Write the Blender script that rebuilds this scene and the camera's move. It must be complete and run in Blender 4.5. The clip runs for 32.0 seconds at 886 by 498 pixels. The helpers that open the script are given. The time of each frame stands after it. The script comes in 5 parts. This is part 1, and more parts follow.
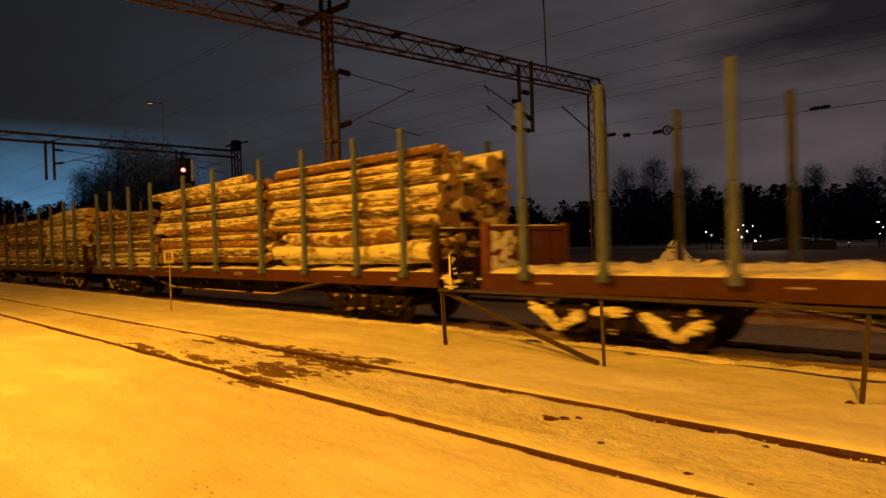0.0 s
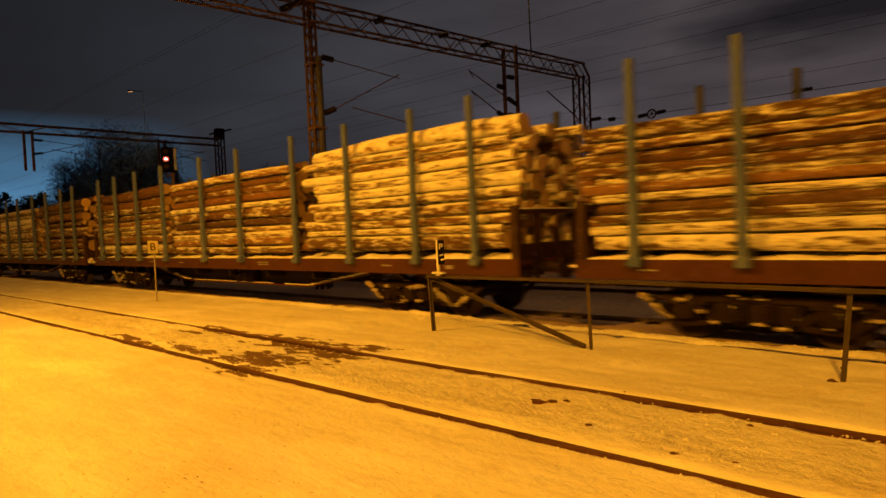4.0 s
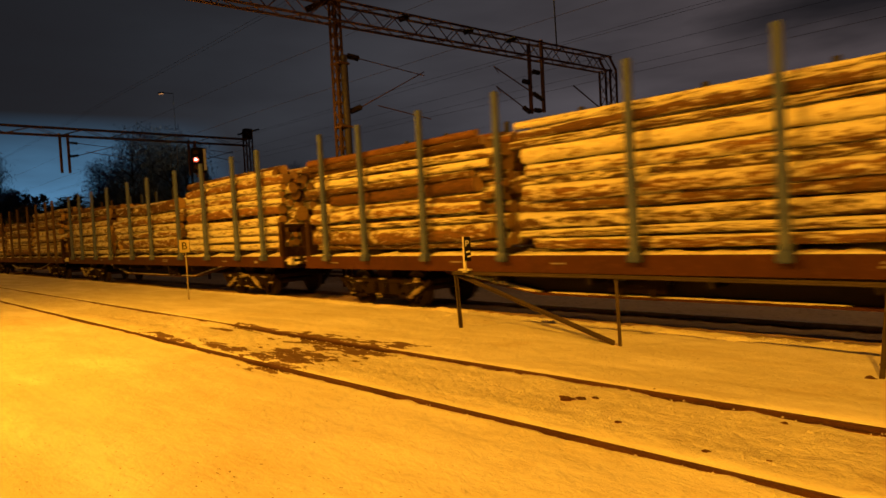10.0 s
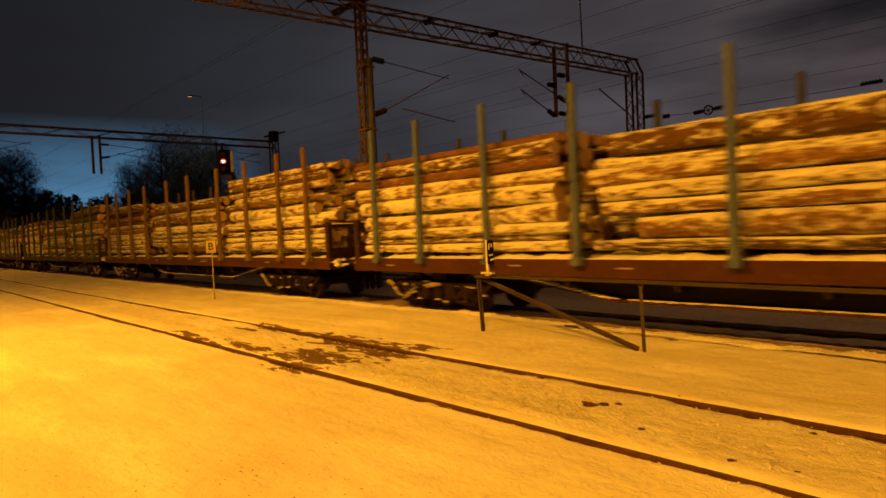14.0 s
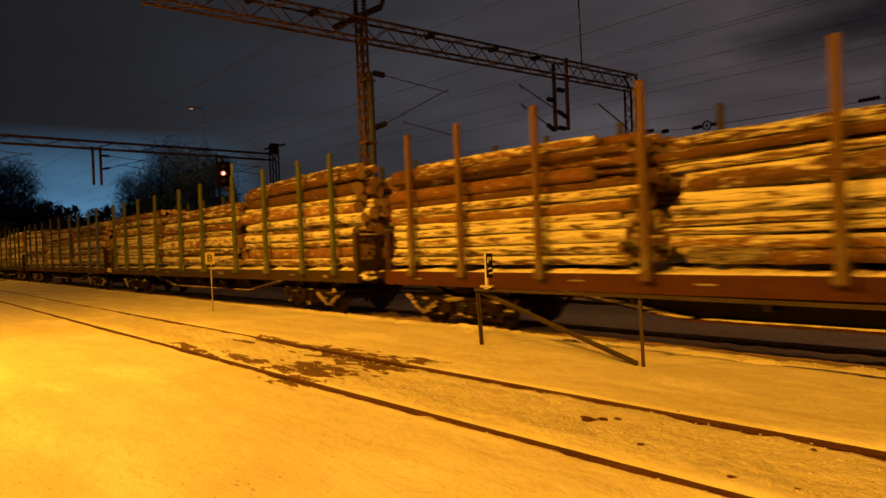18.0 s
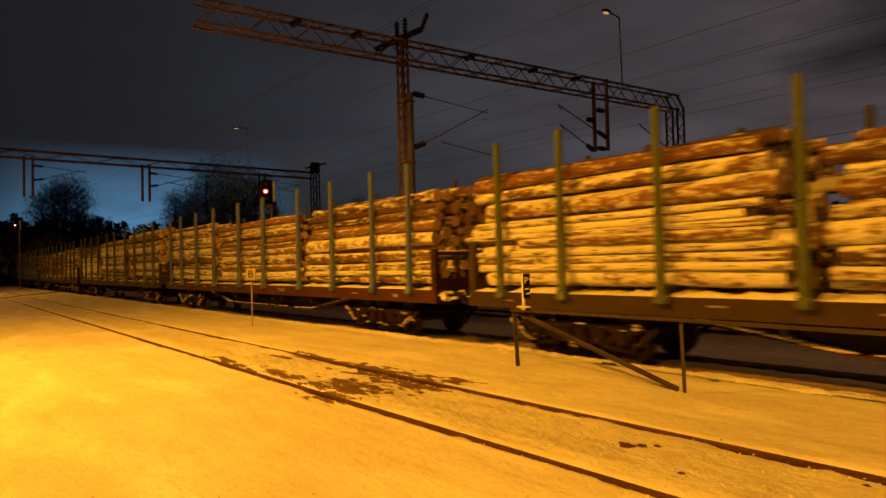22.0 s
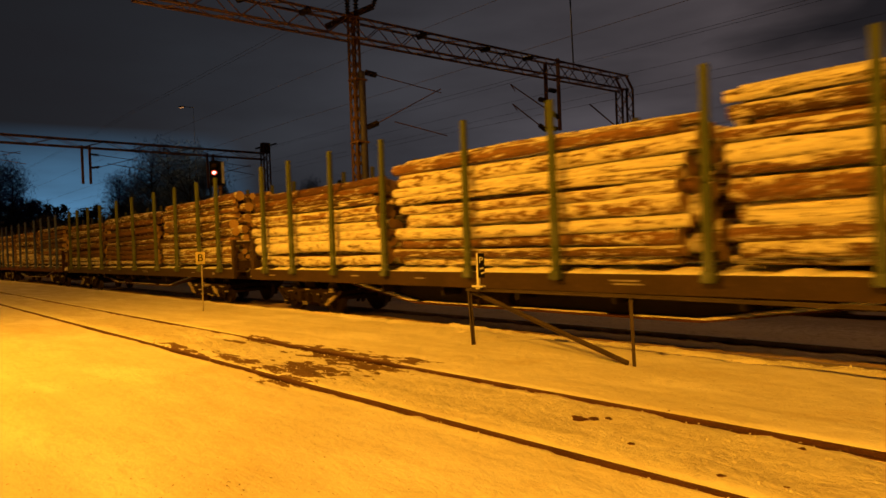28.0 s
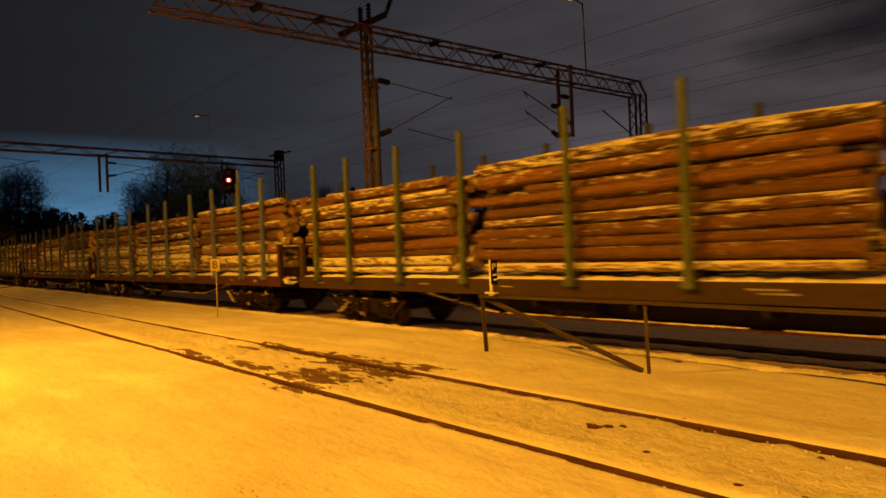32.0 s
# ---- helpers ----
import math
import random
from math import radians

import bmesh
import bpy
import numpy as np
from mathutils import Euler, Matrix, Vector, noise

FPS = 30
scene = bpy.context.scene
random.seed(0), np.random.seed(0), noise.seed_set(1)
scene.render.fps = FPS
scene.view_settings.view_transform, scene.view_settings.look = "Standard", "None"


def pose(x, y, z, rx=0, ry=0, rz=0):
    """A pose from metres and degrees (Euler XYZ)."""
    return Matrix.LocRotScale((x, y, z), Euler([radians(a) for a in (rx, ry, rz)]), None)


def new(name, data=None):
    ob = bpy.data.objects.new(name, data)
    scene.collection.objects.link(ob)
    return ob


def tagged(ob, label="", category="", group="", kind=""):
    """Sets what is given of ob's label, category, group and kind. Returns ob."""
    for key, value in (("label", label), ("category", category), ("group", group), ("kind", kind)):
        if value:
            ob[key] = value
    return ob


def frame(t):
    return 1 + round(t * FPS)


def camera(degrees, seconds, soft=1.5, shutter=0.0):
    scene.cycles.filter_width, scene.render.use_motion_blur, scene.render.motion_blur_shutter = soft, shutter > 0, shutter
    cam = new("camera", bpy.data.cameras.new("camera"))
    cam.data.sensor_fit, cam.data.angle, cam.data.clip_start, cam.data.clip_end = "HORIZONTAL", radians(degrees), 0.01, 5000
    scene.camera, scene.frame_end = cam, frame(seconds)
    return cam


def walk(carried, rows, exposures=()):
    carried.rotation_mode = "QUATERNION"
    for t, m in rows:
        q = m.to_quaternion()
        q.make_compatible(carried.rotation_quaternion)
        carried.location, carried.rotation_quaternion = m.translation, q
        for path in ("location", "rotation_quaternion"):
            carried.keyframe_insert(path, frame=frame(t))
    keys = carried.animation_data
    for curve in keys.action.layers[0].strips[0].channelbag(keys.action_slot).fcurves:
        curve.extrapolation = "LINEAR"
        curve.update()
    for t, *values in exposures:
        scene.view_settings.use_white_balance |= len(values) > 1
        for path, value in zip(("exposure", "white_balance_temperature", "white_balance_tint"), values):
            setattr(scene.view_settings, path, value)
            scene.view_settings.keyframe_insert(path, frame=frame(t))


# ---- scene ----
cam = camera(70.6, 32.0, soft=1.5, shutter=0.65)
PATH = [
    (0, pose(0, 0, 1.834, 89.320, 1.694, 43.834)),
    (0.5, pose(0, 0, 1.834, 89.195, 1.774, 43.640)),
    (1, pose(0, 0, 1.834, 88.970, 1.701, 43.284)),
    (1.5, pose(0, 0, 1.834, 88.703, 2.003, 43.208)),
    (2, pose(0, 0, 1.834, 88.302, 2.165, 42.119)),
    (2.5, pose(0, 0, 1.834, 87.649, 2.384, 41.137)),
    (3, pose(0, 0, 1.834, 87.770, 2.340, 40.817)),
    (3.5, pose(0, 0, 1.834, 87.797, 2.538, 41.530)),
    (4, pose(0, 0, 1.834, 88.025, 2.459, 42.624)),
    (4.5, pose(0, 0, 1.834, 88.393, 2.024, 42.226)),
    (6.5, pose(0, 0, 1.834, 88.280, 2.396, 42.898)),
    (7, pose(0, 0, 1.834, 88.467, 2.409, 42.831)),
    (7.5, pose(0, 0, 1.834, 88.306, 2.547, 43.197)),
    (8, pose(0, 0, 1.834, 87.664, 2.536, 44.651)),
    (8.5, pose(0, 0, 1.834, 87.917, 2.496, 45.474)),
    (9, pose(0, 0, 1.834, 87.763, 2.521, 45.549)),
    (9.5, pose(0, 0, 1.834, 88.161, 2.505, 44.358)),
    (10, pose(0, 0, 1.834, 87.850, 3.024, 45.028)),
    (10.5, pose(0, 0, 1.834, 88.346, 2.941, 45.190)),
    (11, pose(0, 0, 1.834, 88.145, 2.539, 45.688)),
    (11.5, pose(0, 0, 1.834, 88.197, 2.565, 46.531)),
    (12, pose(0, 0, 1.834, 88.148, 2.687, 47.333)),
    (12.5, pose(0, 0, 1.834, 88.143, 2.801, 47.555)),
    (13, pose(0, 0, 1.834, 87.973, 2.559, 47.208)),
    (13.5, pose(0, 0, 1.834, 88.290, 2.819, 46.834)),
    (14, pose(0, 0, 1.834, 88.217, 2.519, 47.146)),
    (14.5, pose(0, 0, 1.834, 88.215, 2.110, 47.284)),
    (15, pose(0, 0, 1.834, 88.525, 2.357, 47.785)),
    (15.5, pose(0, 0, 1.834, 88.765, 2.241, 48.527)),
    (17.5, pose(0, 0, 1.834, 89.502, 2.192, 46.566)),
    (18, pose(0, 0, 1.834, 89.412, 2.164, 47.074)),
    (18.5, pose(0, 0, 1.834, 90.288, 2.050, 47.177)),
    (19, pose(0, 0, 1.834, 90.584, 2.325, 47.884)),
    (19.5, pose(0, 0, 1.834, 90.426, 2.371, 48.492)),
    (20, pose(0, 0, 1.834, 90.198, 2.089, 49.550)),
    (20.5, pose(0, 0, 1.834, 91.142, 1.916, 50.251)),
    (21, pose(0, 0, 1.834, 91.416, 2.254, 50.993)),
    (21.5, pose(0, 0, 1.834, 91.274, 1.868, 50.721)),
    (22, pose(0, 0, 1.834, 91.284, 1.339, 50.458)),
    (22.5, pose(0, 0, 1.834, 90.945, 1.551, 50.185)),
    (23, pose(0, 0, 1.834, 90.951, 1.525, 50.430)),
    (23.5, pose(0, 0, 1.834, 90.648, 1.936, 49.963)),
    (24, pose(0, 0, 1.834, 91.487, 1.918, 49.547)),
    (24.5, pose(0, 0, 1.834, 91.435, 1.660, 48.523)),
    (25, pose(0, 0, 1.834, 91.425, 1.599, 47.661)),
    (25.5, pose(0, 0, 1.834, 91.760, 1.447, 49.021)),
    (27.5, pose(0, 0, 1.834, 89.963, 2.238, 46.961)),
    (28, pose(0, 0, 1.834, 89.378, 2.094, 46.324)),
    (28.5, pose(0, 0, 1.834, 89.343, 2.261, 46.038)),
    (29, pose(0, 0, 1.834, 89.371, 2.437, 46.658)),
    (29.5, pose(0, 0, 1.834, 88.753, 2.226, 47.379)),
    (30, pose(0, 0, 1.834, 88.804, 2.134, 47.619)),
    (30.5, pose(0, 0, 1.834, 88.900, 2.126, 47.744)),
    (31, pose(0, 0, 1.834, 89.416, 2.264, 47.564)),
    (31.5, pose(0, 0, 1.834, 89.271, 2.085, 47.149)),
    (32, pose(0, 0, 1.834, 90.029, 2.190, 47.493)),
]
walk(cam, PATH)

# ---- sky: last blue of dusk low down the line, town-lit cloud elsewhere ----
world = bpy.data.worlds.new("dusk")
scene.world = world
world.use_nodes = True
wt = world.node_tree
wt.nodes.clear()


def wnode(kind, **values):
    n = wt.nodes.new(kind)
    for key, value in values.items():
        n.inputs[key].default_value = value
    return n


def wmath(op, a, b=None, clamp=False):
    n = wt.nodes.new("ShaderNodeMath")
    n.operation, n.use_clamp = op, clamp
    for i, v in enumerate((a, b)):
        if v is None:
            continue
        if hasattr(v, "default_value"):
            wt.links.new(v, n.inputs[i])
        else:
            n.inputs[i].default_value = v
    return n.outputs[0]


def wmix(fac, a, b):
    n = wt.nodes.new("ShaderNodeMix")
    n.data_type = "RGBA"
    wt.links.new(fac, n.inputs[0])
    for i, v in ((6, a), (7, b)):
        if hasattr(v, "default_value"):
            wt.links.new(v, n.inputs[i])
        else:
            n.inputs[i].default_value = (*v, 1)
    return n.outputs[2]


coord = wt.nodes.new("ShaderNodeTexCoord")
split = wt.nodes.new("ShaderNodeSeparateXYZ")
wt.links.new(coord.outputs["Generated"], split.inputs[0])
sx, sy, sz = split.outputs
cloud_map = wt.nodes.new("ShaderNodeMapping")
cloud_map.inputs["Scale"].default_value = (1.2, 1.2, 5.0)
cloud_map.inputs["Rotation"].default_value = (0.12, 0.0, 0.3)
wt.links.new(coord.outputs["Generated"], cloud_map.inputs[0])
cloud = wnode("ShaderNodeTexNoise", Scale=2.2, Detail=5.0, Roughness=0.5)
wt.links.new(cloud_map.outputs[0], cloud.inputs["Vector"])
cloud_fac = wmath("MULTIPLY_ADD", cloud.outputs["Fac"], 3.0)
cloud_fac.node.inputs[2].default_value = -1.0
cloud_fac.node.use_clamp = True
# town glow stands over the north-north-west, dies towards the zenith
offset = wmath("POWER", wmath("ABSOLUTE", wmath("MULTIPLY", wmath("ADD", sx, 0.36), 1.45)), 2.0)
east = wmath("SUBTRACT", 1.0, offset, clamp=True)
height = wmath("POWER", wmath("SUBTRACT", 1.0, wmath("MULTIPLY", sz, 1.35), clamp=True), 1.2)
dusk_bank = wmath("MULTIPLY_ADD", sz, 5.2)
dusk_bank.node.inputs[2].default_value = 0.22
dusk_bank.node.use_clamp = True
height = wmath("MULTIPLY", height, dusk_bank)
# the glow stands over the town to the north, not all round
north = wmath("MULTIPLY_ADD", sy, 1.1)
north.node.inputs[2].default_value = 0.55
north.node.use_clamp = True
height = wmath("MULTIPLY", height, north)
glow_fac = wmath("MULTIPLY", east, height, clamp=True)
warm = wmath("MULTIPLY_ADD", sx, 1.6)
warm.node.inputs[2].default_value = 1.4
warm.node.use_clamp = True
glow_tint = wmix(warm, (0.080, 0.086, 0.106), (0.152, 0.120, 0.127))
base_sky = wmix(glow_fac, (0.0052, 0.0054, 0.0066), glow_tint)
cloudy = wmix(wmath("MULTIPLY", cloud_fac, 0.55), base_sky, (0.014, 0.0125, 0.015))
# a darker cloud hangs over the glow
cloud_x = wmath("POWER", wmath("ABSOLUTE", wmath("MULTIPLY", wmath("ADD", sx, 0.12), 4.6)), 2.0)
slope = wmath("SUBTRACT", wmath("SUBTRACT", sz, 0.285), wmath("MULTIPLY", wmath("ADD", sx, 0.22), 0.16))
cloud_z = wmath("POWER", wmath("ABSOLUTE", wmath("MULTIPLY", slope, 13.0)), 2.0)
dark = wmath("SUBTRACT", wmath("MULTIPLY_ADD", cloud.outputs["Fac"], 2.4), wmath("ADD", cloud_x, cloud_z), clamp=True)
dark.node.inputs[0].links[0].from_node.inputs[2].default_value = 0.2
cloudy = wmix(wmath("MULTIPLY", wmath("MULTIPLY", dark, north), 0.95), cloudy, (0.011, 0.010, 0.012))
# blue patch: low, to the west
toward = wt.nodes.new("ShaderNodeVectorMath")
toward.operation = "DOT_PRODUCT"
wt.links.new(coord.outputs["Generated"], toward.inputs[0])
toward.inputs[1].default_value = (-0.966, 0.250, 0.062)
near_dusk = wmath("MULTIPLY", wmath("SUBTRACT", toward.outputs["Value"], 0.974), 1.0 / 0.024, clamp=True)
under_cloud = wmath("SUBTRACT", 1.0, wmath("MULTIPLY", wmath("SUBTRACT", sz, 0.06), 8.5, clamp=True), clamp=True)
blue_fac = wmath("MULTIPLY", wmath("MULTIPLY", wmath("POWER", near_dusk, 1.2), under_cloud), wmath("SUBTRACT", 1.3, wmath("MULTIPLY", cloud_fac, 0.8)), clamp=True)
blue_sky = wmix(blue_fac, cloudy, (0.10, 0.27, 0.48))
background = wnode("ShaderNodeBackground", Strength=1.0)
wt.links.new(blue_sky, background.inputs["Color"])
wout = wt.nodes.new("ShaderNodeOutputWorld")
wt.links.new(background.outputs[0], wout.inputs[0])

# ---- sodium street lamps behind the viewer, whose double shadows lie behind the railing ----
SODIUM = (1.0, 0.38, 0.0135)
LAMPS = [((-14.2, -3.0, 10.0), 10600.0), ((3.6, -6.4, 12.0), 9800.0), ((-64.0, -7.5, 12.0), 6500.0)]
for place, watts in LAMPS:
    light = bpy.data.lights.new("sodium_light", "SPOT")
    light.energy, light.color, light.shadow_soft_size = watts, SODIUM, 0.14
    light.spot_size, light.spot_blend = radians(175), 0.22
    new("sodium_light", light).location = place
# yard lamps behind the train: on the portal, on a tall pole, and an unseen fill added past the end of the view
YARD_LAMPS = [((-17.8, 24.7, 13.4), 700.0), ((-72.3, 28.4, 17.8), 1500.0), ((12.0, 27.0, 12.0), 5000.0)]
for place, watts in YARD_LAMPS:
    light = bpy.data.lights.new("yard_light", "SPOT")
    light.energy, light.color, light.shadow_soft_size = watts, (1.0, 0.50, 0.13), 0.12
    light.spot_size, light.spot_blend = radians(160), 0.4
    new("yard_light", light).location = place
# the cluster of cold lamps at the far hall
far_light = bpy.data.lights.new("hall_light", "POINT")
far_light.energy, far_light.color, far_light.shadow_soft_size = 500.0, (1.0, 0.76, 0.55), 0.5
new("hall_light", far_light).location = (-23.4, 78.0, 6.0)
scene.view_settings.exposure = 0.0

# ---- numbers of the plan ----
MAIN_Y = 11.15            # centre of the main track
NEAR_RAIL, FAR_RAIL = 4.40, 6.00
PITCH = 23.63             # from wagon to wagon
STAKES = (-10.08, -8.4, -6.25, -4.0, -1.15, 1.15, 4.0, 6.25, 8.5, 10.2)
DECK = 1.17
RAIL_Z = -0.15            # top of the main rails


def train_x(t):
    """Where the first loaded wagon's middle stands."""
    swell = 0.03 + 0.12 * math.exp(-((t - 9.5) / 5.0) ** 2)
    return -20.694 + 6.6765 * t - 0.045734 * t ** 2 + 0.0018658 * t ** 3 - 2.2983e-5 * t ** 4 + swell


# ---- materials ----
class Nodes:
    def __init__(self, name):
        self.mat = bpy.data.materials.new(name)
        self.mat.use_nodes = True
        self.tree = self.mat.node_tree
        self.bsdf = self.tree.nodes["Principled BSDF"]

    def put(self, value, socket):
        if hasattr(value, "default_value"):
            self.tree.links.new(value, socket)
        elif isinstance(value, (tuple, list)) and len(value) == 3 and socket.type == "RGBA":
            socket.default_value = (*value, 1)
        else:
            socket.default_value = value

    def node(self, kind, inputs=(), op="", kinds="", attribute=""):
        n = self.tree.nodes.new(kind)
        if op:
            n.operation = op
        if kinds:
            n.data_type = kinds
        if attribute:
            n.attribute_name = attribute
        for key, value in dict(inputs).items():
            self.put(value, n.inputs[key])
        return n

    def math(self, op, a, b=0.0, c=0.0, clamp=False):
        n = self.node("ShaderNodeMath", op=op)
        n.use_clamp = clamp
        for i, v in enumerate((a, b, c)):
            self.put(v, n.inputs[i])
        return n.outputs[0]

    def coords(self, scale=(1, 1, 1), random_shift=False):
        out = self.node("ShaderNodeTexCoord").outputs["Object"]
        if random_shift:
            info = self.node("ShaderNodeObjectInfo").outputs["Random"]
            shift = self.node("ShaderNodeCombineXYZ", {0: self.math("MULTIPLY", info, 53.0), 1: self.math("MULTIPLY", info, 31.0), 2: info})
            out = self.node("ShaderNodeVectorMath", {0: out, 1: shift.outputs[0]}, op="ADD").outputs[0]
        return self.node("ShaderNodeMapping", {"Vector": out, "Scale": scale}).outputs[0]

    def noise(self, vector, scale, detail=4.0, rough=0.55):
        return self.node("ShaderNodeTexNoise", {"Vector": vector, "Scale": scale, "Detail": detail, "Roughness": rough}).outputs["Fac"]

    def ramp(self, value, low, high):
        n = self.node("ShaderNodeMapRange", {0: value, 1: low, 2: high})
        n.clamp = True
        return n.outputs[0]

    def mix(self, fac, a, b):
        n = self.node("ShaderNodeMix", kinds="RGBA")
        self.put(fac, n.inputs[0])
        self.put(a, n.inputs[6])
        self.put(b, n.inputs[7])
        return n.outputs[2]

    def finish(self, color, rough=0.6, metal=0.0, bump=None, strength=0.3, distance=0.01):
        self.put(color, self.bsdf.inputs["Base Color"])
        self.put(rough, self.bsdf.inputs["Roughness"])
        self.put(metal, self.bsdf.inputs["Metallic"])
        if bump is not None:
            n = self.node("ShaderNodeBump", {"Height": bump, "Strength": strength, "Distance": distance})
            self.put(n.outputs[0], self.bsdf.inputs["Normal"])
        return self.mat


def painted(name, color, worn, scale=6.0, rough=0.55, metal=0.0, amount=0.5, shift=True, gloss=0.2):
    """Paint or rusted steel with streaks, specks and faint snow dust."""
    n = Nodes(name)
    co = n.coords((1, 1, 1), shift)
    big = n.noise(co, scale * 0.3, 3)
    fine = n.noise(co, scale * 4, 5, 0.65)
    c = n.mix(n.ramp(big, 0.35, 0.7), color, tuple(v * 0.62 for v in color))
    c = n.mix(n.math("MULTIPLY", n.ramp(fine, 0.52, 0.72), amount), c, worn)
    n.put(gloss, n.bsdf.inputs["Specular IOR Level"])
    return n.finish(c, n.math("MULTIPLY_ADD", fine, 0.3, rough - 0.15), metal, fine, 0.25, 0.004)


def frosted(name, color, worn):
    """Stake paint with frozen snow dust that clings to the lower part in blotches."""
    n = Nodes(name)
    co = n.coords((1, 1, 1), True)
    fine = n.noise(co, 16.0, 5, 0.65)
    blotch = n.noise(co, 2.6, 4, 0.6)
    low = n.node("ShaderNodeSeparateXYZ", {0: n.node("ShaderNodeTexCoord").outputs["Object"]}).outputs[2]
    c = n.mix(n.math("MULTIPLY", n.ramp(fine, 0.5, 0.72), 0.55), color, worn)
    cling = n.math("MULTIPLY", n.ramp(low, 2.6, 1.0), n.ramp(blotch, 0.42, 0.66))
    c = n.mix(n.math("MULTIPLY", cling, 0.35), c, (0.34, 0.38, 0.42))
    n.put(0.15, n.bsdf.inputs["Specular IOR Level"])
    return n.finish(c, 0.7, 0.0, fine, 0.25, 0.004)


def caked(name, color):
    """Grimy steel with small cakes of frozen snow stuck on it."""
    n = Nodes(name)
    co = n.coords((1, 1, 1), True)
    fine = n.noise(co, 11.0, 5, 0.6)
    big = n.noise(co, 2.4, 3)
    c = n.mix(n.ramp(big, 0.35, 0.7), color, tuple(v * 0.5 for v in color))
    c = n.mix(n.ramp(n.math("MULTIPLY_ADD", big, 0.5, fine), 0.93, 0.99), c, (0.62, 0.59, 0.54))
    n.put(0.12, n.bsdf.inputs["Specular IOR Level"])
    return n.finish(c, 0.7, 0.0, fine, 0.4, 0.008)


def snow_material():
    n = Nodes("trodden_snow")
    co = n.coords()
    dirt = n.node("ShaderNodeAttribute", attribute="dirt").outputs["Fac"]
    ballast = n.node("ShaderNodeAttribute", attribute="ballast").outputs["Fac"]
    wide = n.noise(co, 0.35, 4)
    tracks = n.noise(n.coords((0.5, 2.2, 1.0)), 0.9, 5, 0.6)
    fine = n.noise(co, 9.0, 6, 0.65)
    grain = n.noise(co, 60.0, 3, 0.7)
    clean = n.mix(n.ramp(tracks, 0.38, 0.64), (0.88, 0.872, 0.86), (0.76, 0.745, 0.71))
    clean = n.mix(n.math("MULTIPLY", n.ramp(wide, 0.45, 0.7), 0.5), clean, (0.74, 0.72, 0.69))
    smears = n.noise(n.coords((0.55, 1.5, 1.0)), 0.75, 3, 0.5)
    clean = n.mix(n.ramp(smears, 0.52, 0.66), clean, (0.955, 0.95, 0.965))
    soiled = n.math("MULTIPLY", n.ramp(n.noise(n.coords((0.8, 1.3, 1.0)), 1.1, 5, 0.7), 0.50, 0.64), n.ramp(smears, 0.50, 0.40))
    clean = n.mix(n.math("MULTIPLY", soiled, 0.55), clean, (0.70, 0.63, 0.52))
    mottle = n.noise(n.coords((1.0, 1.7, 1.0)), 3.4, 6, 0.72)
    across = n.node("ShaderNodeSeparateXYZ", {0: n.node("ShaderNodeTexCoord").outputs["Object"]}).outputs[1]
    trampled = n.math("MULTIPLY", n.ramp(across, 4.45, 4.75), n.ramp(across, 6.0, 5.7))
    trampled = n.math("MULTIPLY_ADD", trampled, 0.6, 0.5)
    clean = n.mix(n.math("MULTIPLY", n.ramp(mottle, 0.50, 0.66), n.math("MULTIPLY", trampled, 0.45)), clean, (0.56, 0.52, 0.45))
    clean = n.mix(n.math("MULTIPLY", n.ramp(fine, 0.62, 0.72), n.math("MULTIPLY", trampled, 0.38)), clean, (0.40, 0.34, 0.27))
    bits = n.noise(n.coords((1.0, 1.5, 1.0)), 17.0, 2, 0.5)
    clean = n.mix(n.math("MULTIPLY", n.ramp(bits, 0.69, 0.73), n.ramp(wide, 0.40, 0.60)), clean, (0.22, 0.16, 0.11))
    bare = n.mix(fine, (0.10, 0.056, 0.034), (0.22, 0.13, 0.085))
    streaks = n.noise(n.coords((1.2, 3.2, 1.0)), 2.2, 5, 0.6)
    edge = n.math("ADD", n.math("MULTIPLY", dirt, 0.85), n.math("MULTIPLY_ADD", streaks, 2.2, -1.1))
    c = n.mix(n.ramp(edge, 0.65, 0.77), clean, bare)
    stone = n.mix(grain, (0.12, 0.072, 0.05), (0.34, 0.235, 0.17))
    dusted = n.noise(n.coords((1.0, 2.4, 1.0)), 1.3, 6, 0.7)
    stone = n.mix(n.math("MULTIPLY", n.ramp(dusted, 0.54, 0.68), 0.4), stone, (0.56, 0.47, 0.40))
    spread = n.math("ADD", ballast, n.math("MULTIPLY_ADD", fine, 0.6, -0.3))
    grime = n.math("MULTIPLY", n.ramp(ballast, 0.12, 0.35), 0.8)
    c = n.mix(grime, c, n.mix(fine, (0.46, 0.29, 0.17), (0.28, 0.17, 0.10)))
    c = n.mix(n.ramp(spread, 0.5, 0.7), c, stone)
    relief = n.math("MULTIPLY", n.math("ADD", n.math("MULTIPLY", fine, 1.0), n.math("MULTIPLY", grain, 0.25)), trampled)
    relief = n.math("ADD", relief, n.math("MULTIPLY", tracks, 0.6))
    relief = n.math("ADD", relief, n.math("MULTIPLY", n.math("MULTIPLY", mottle, 2.2), trampled))
    return n.finish(c, 0.75, 0.0, relief, 0.75, 0.05)


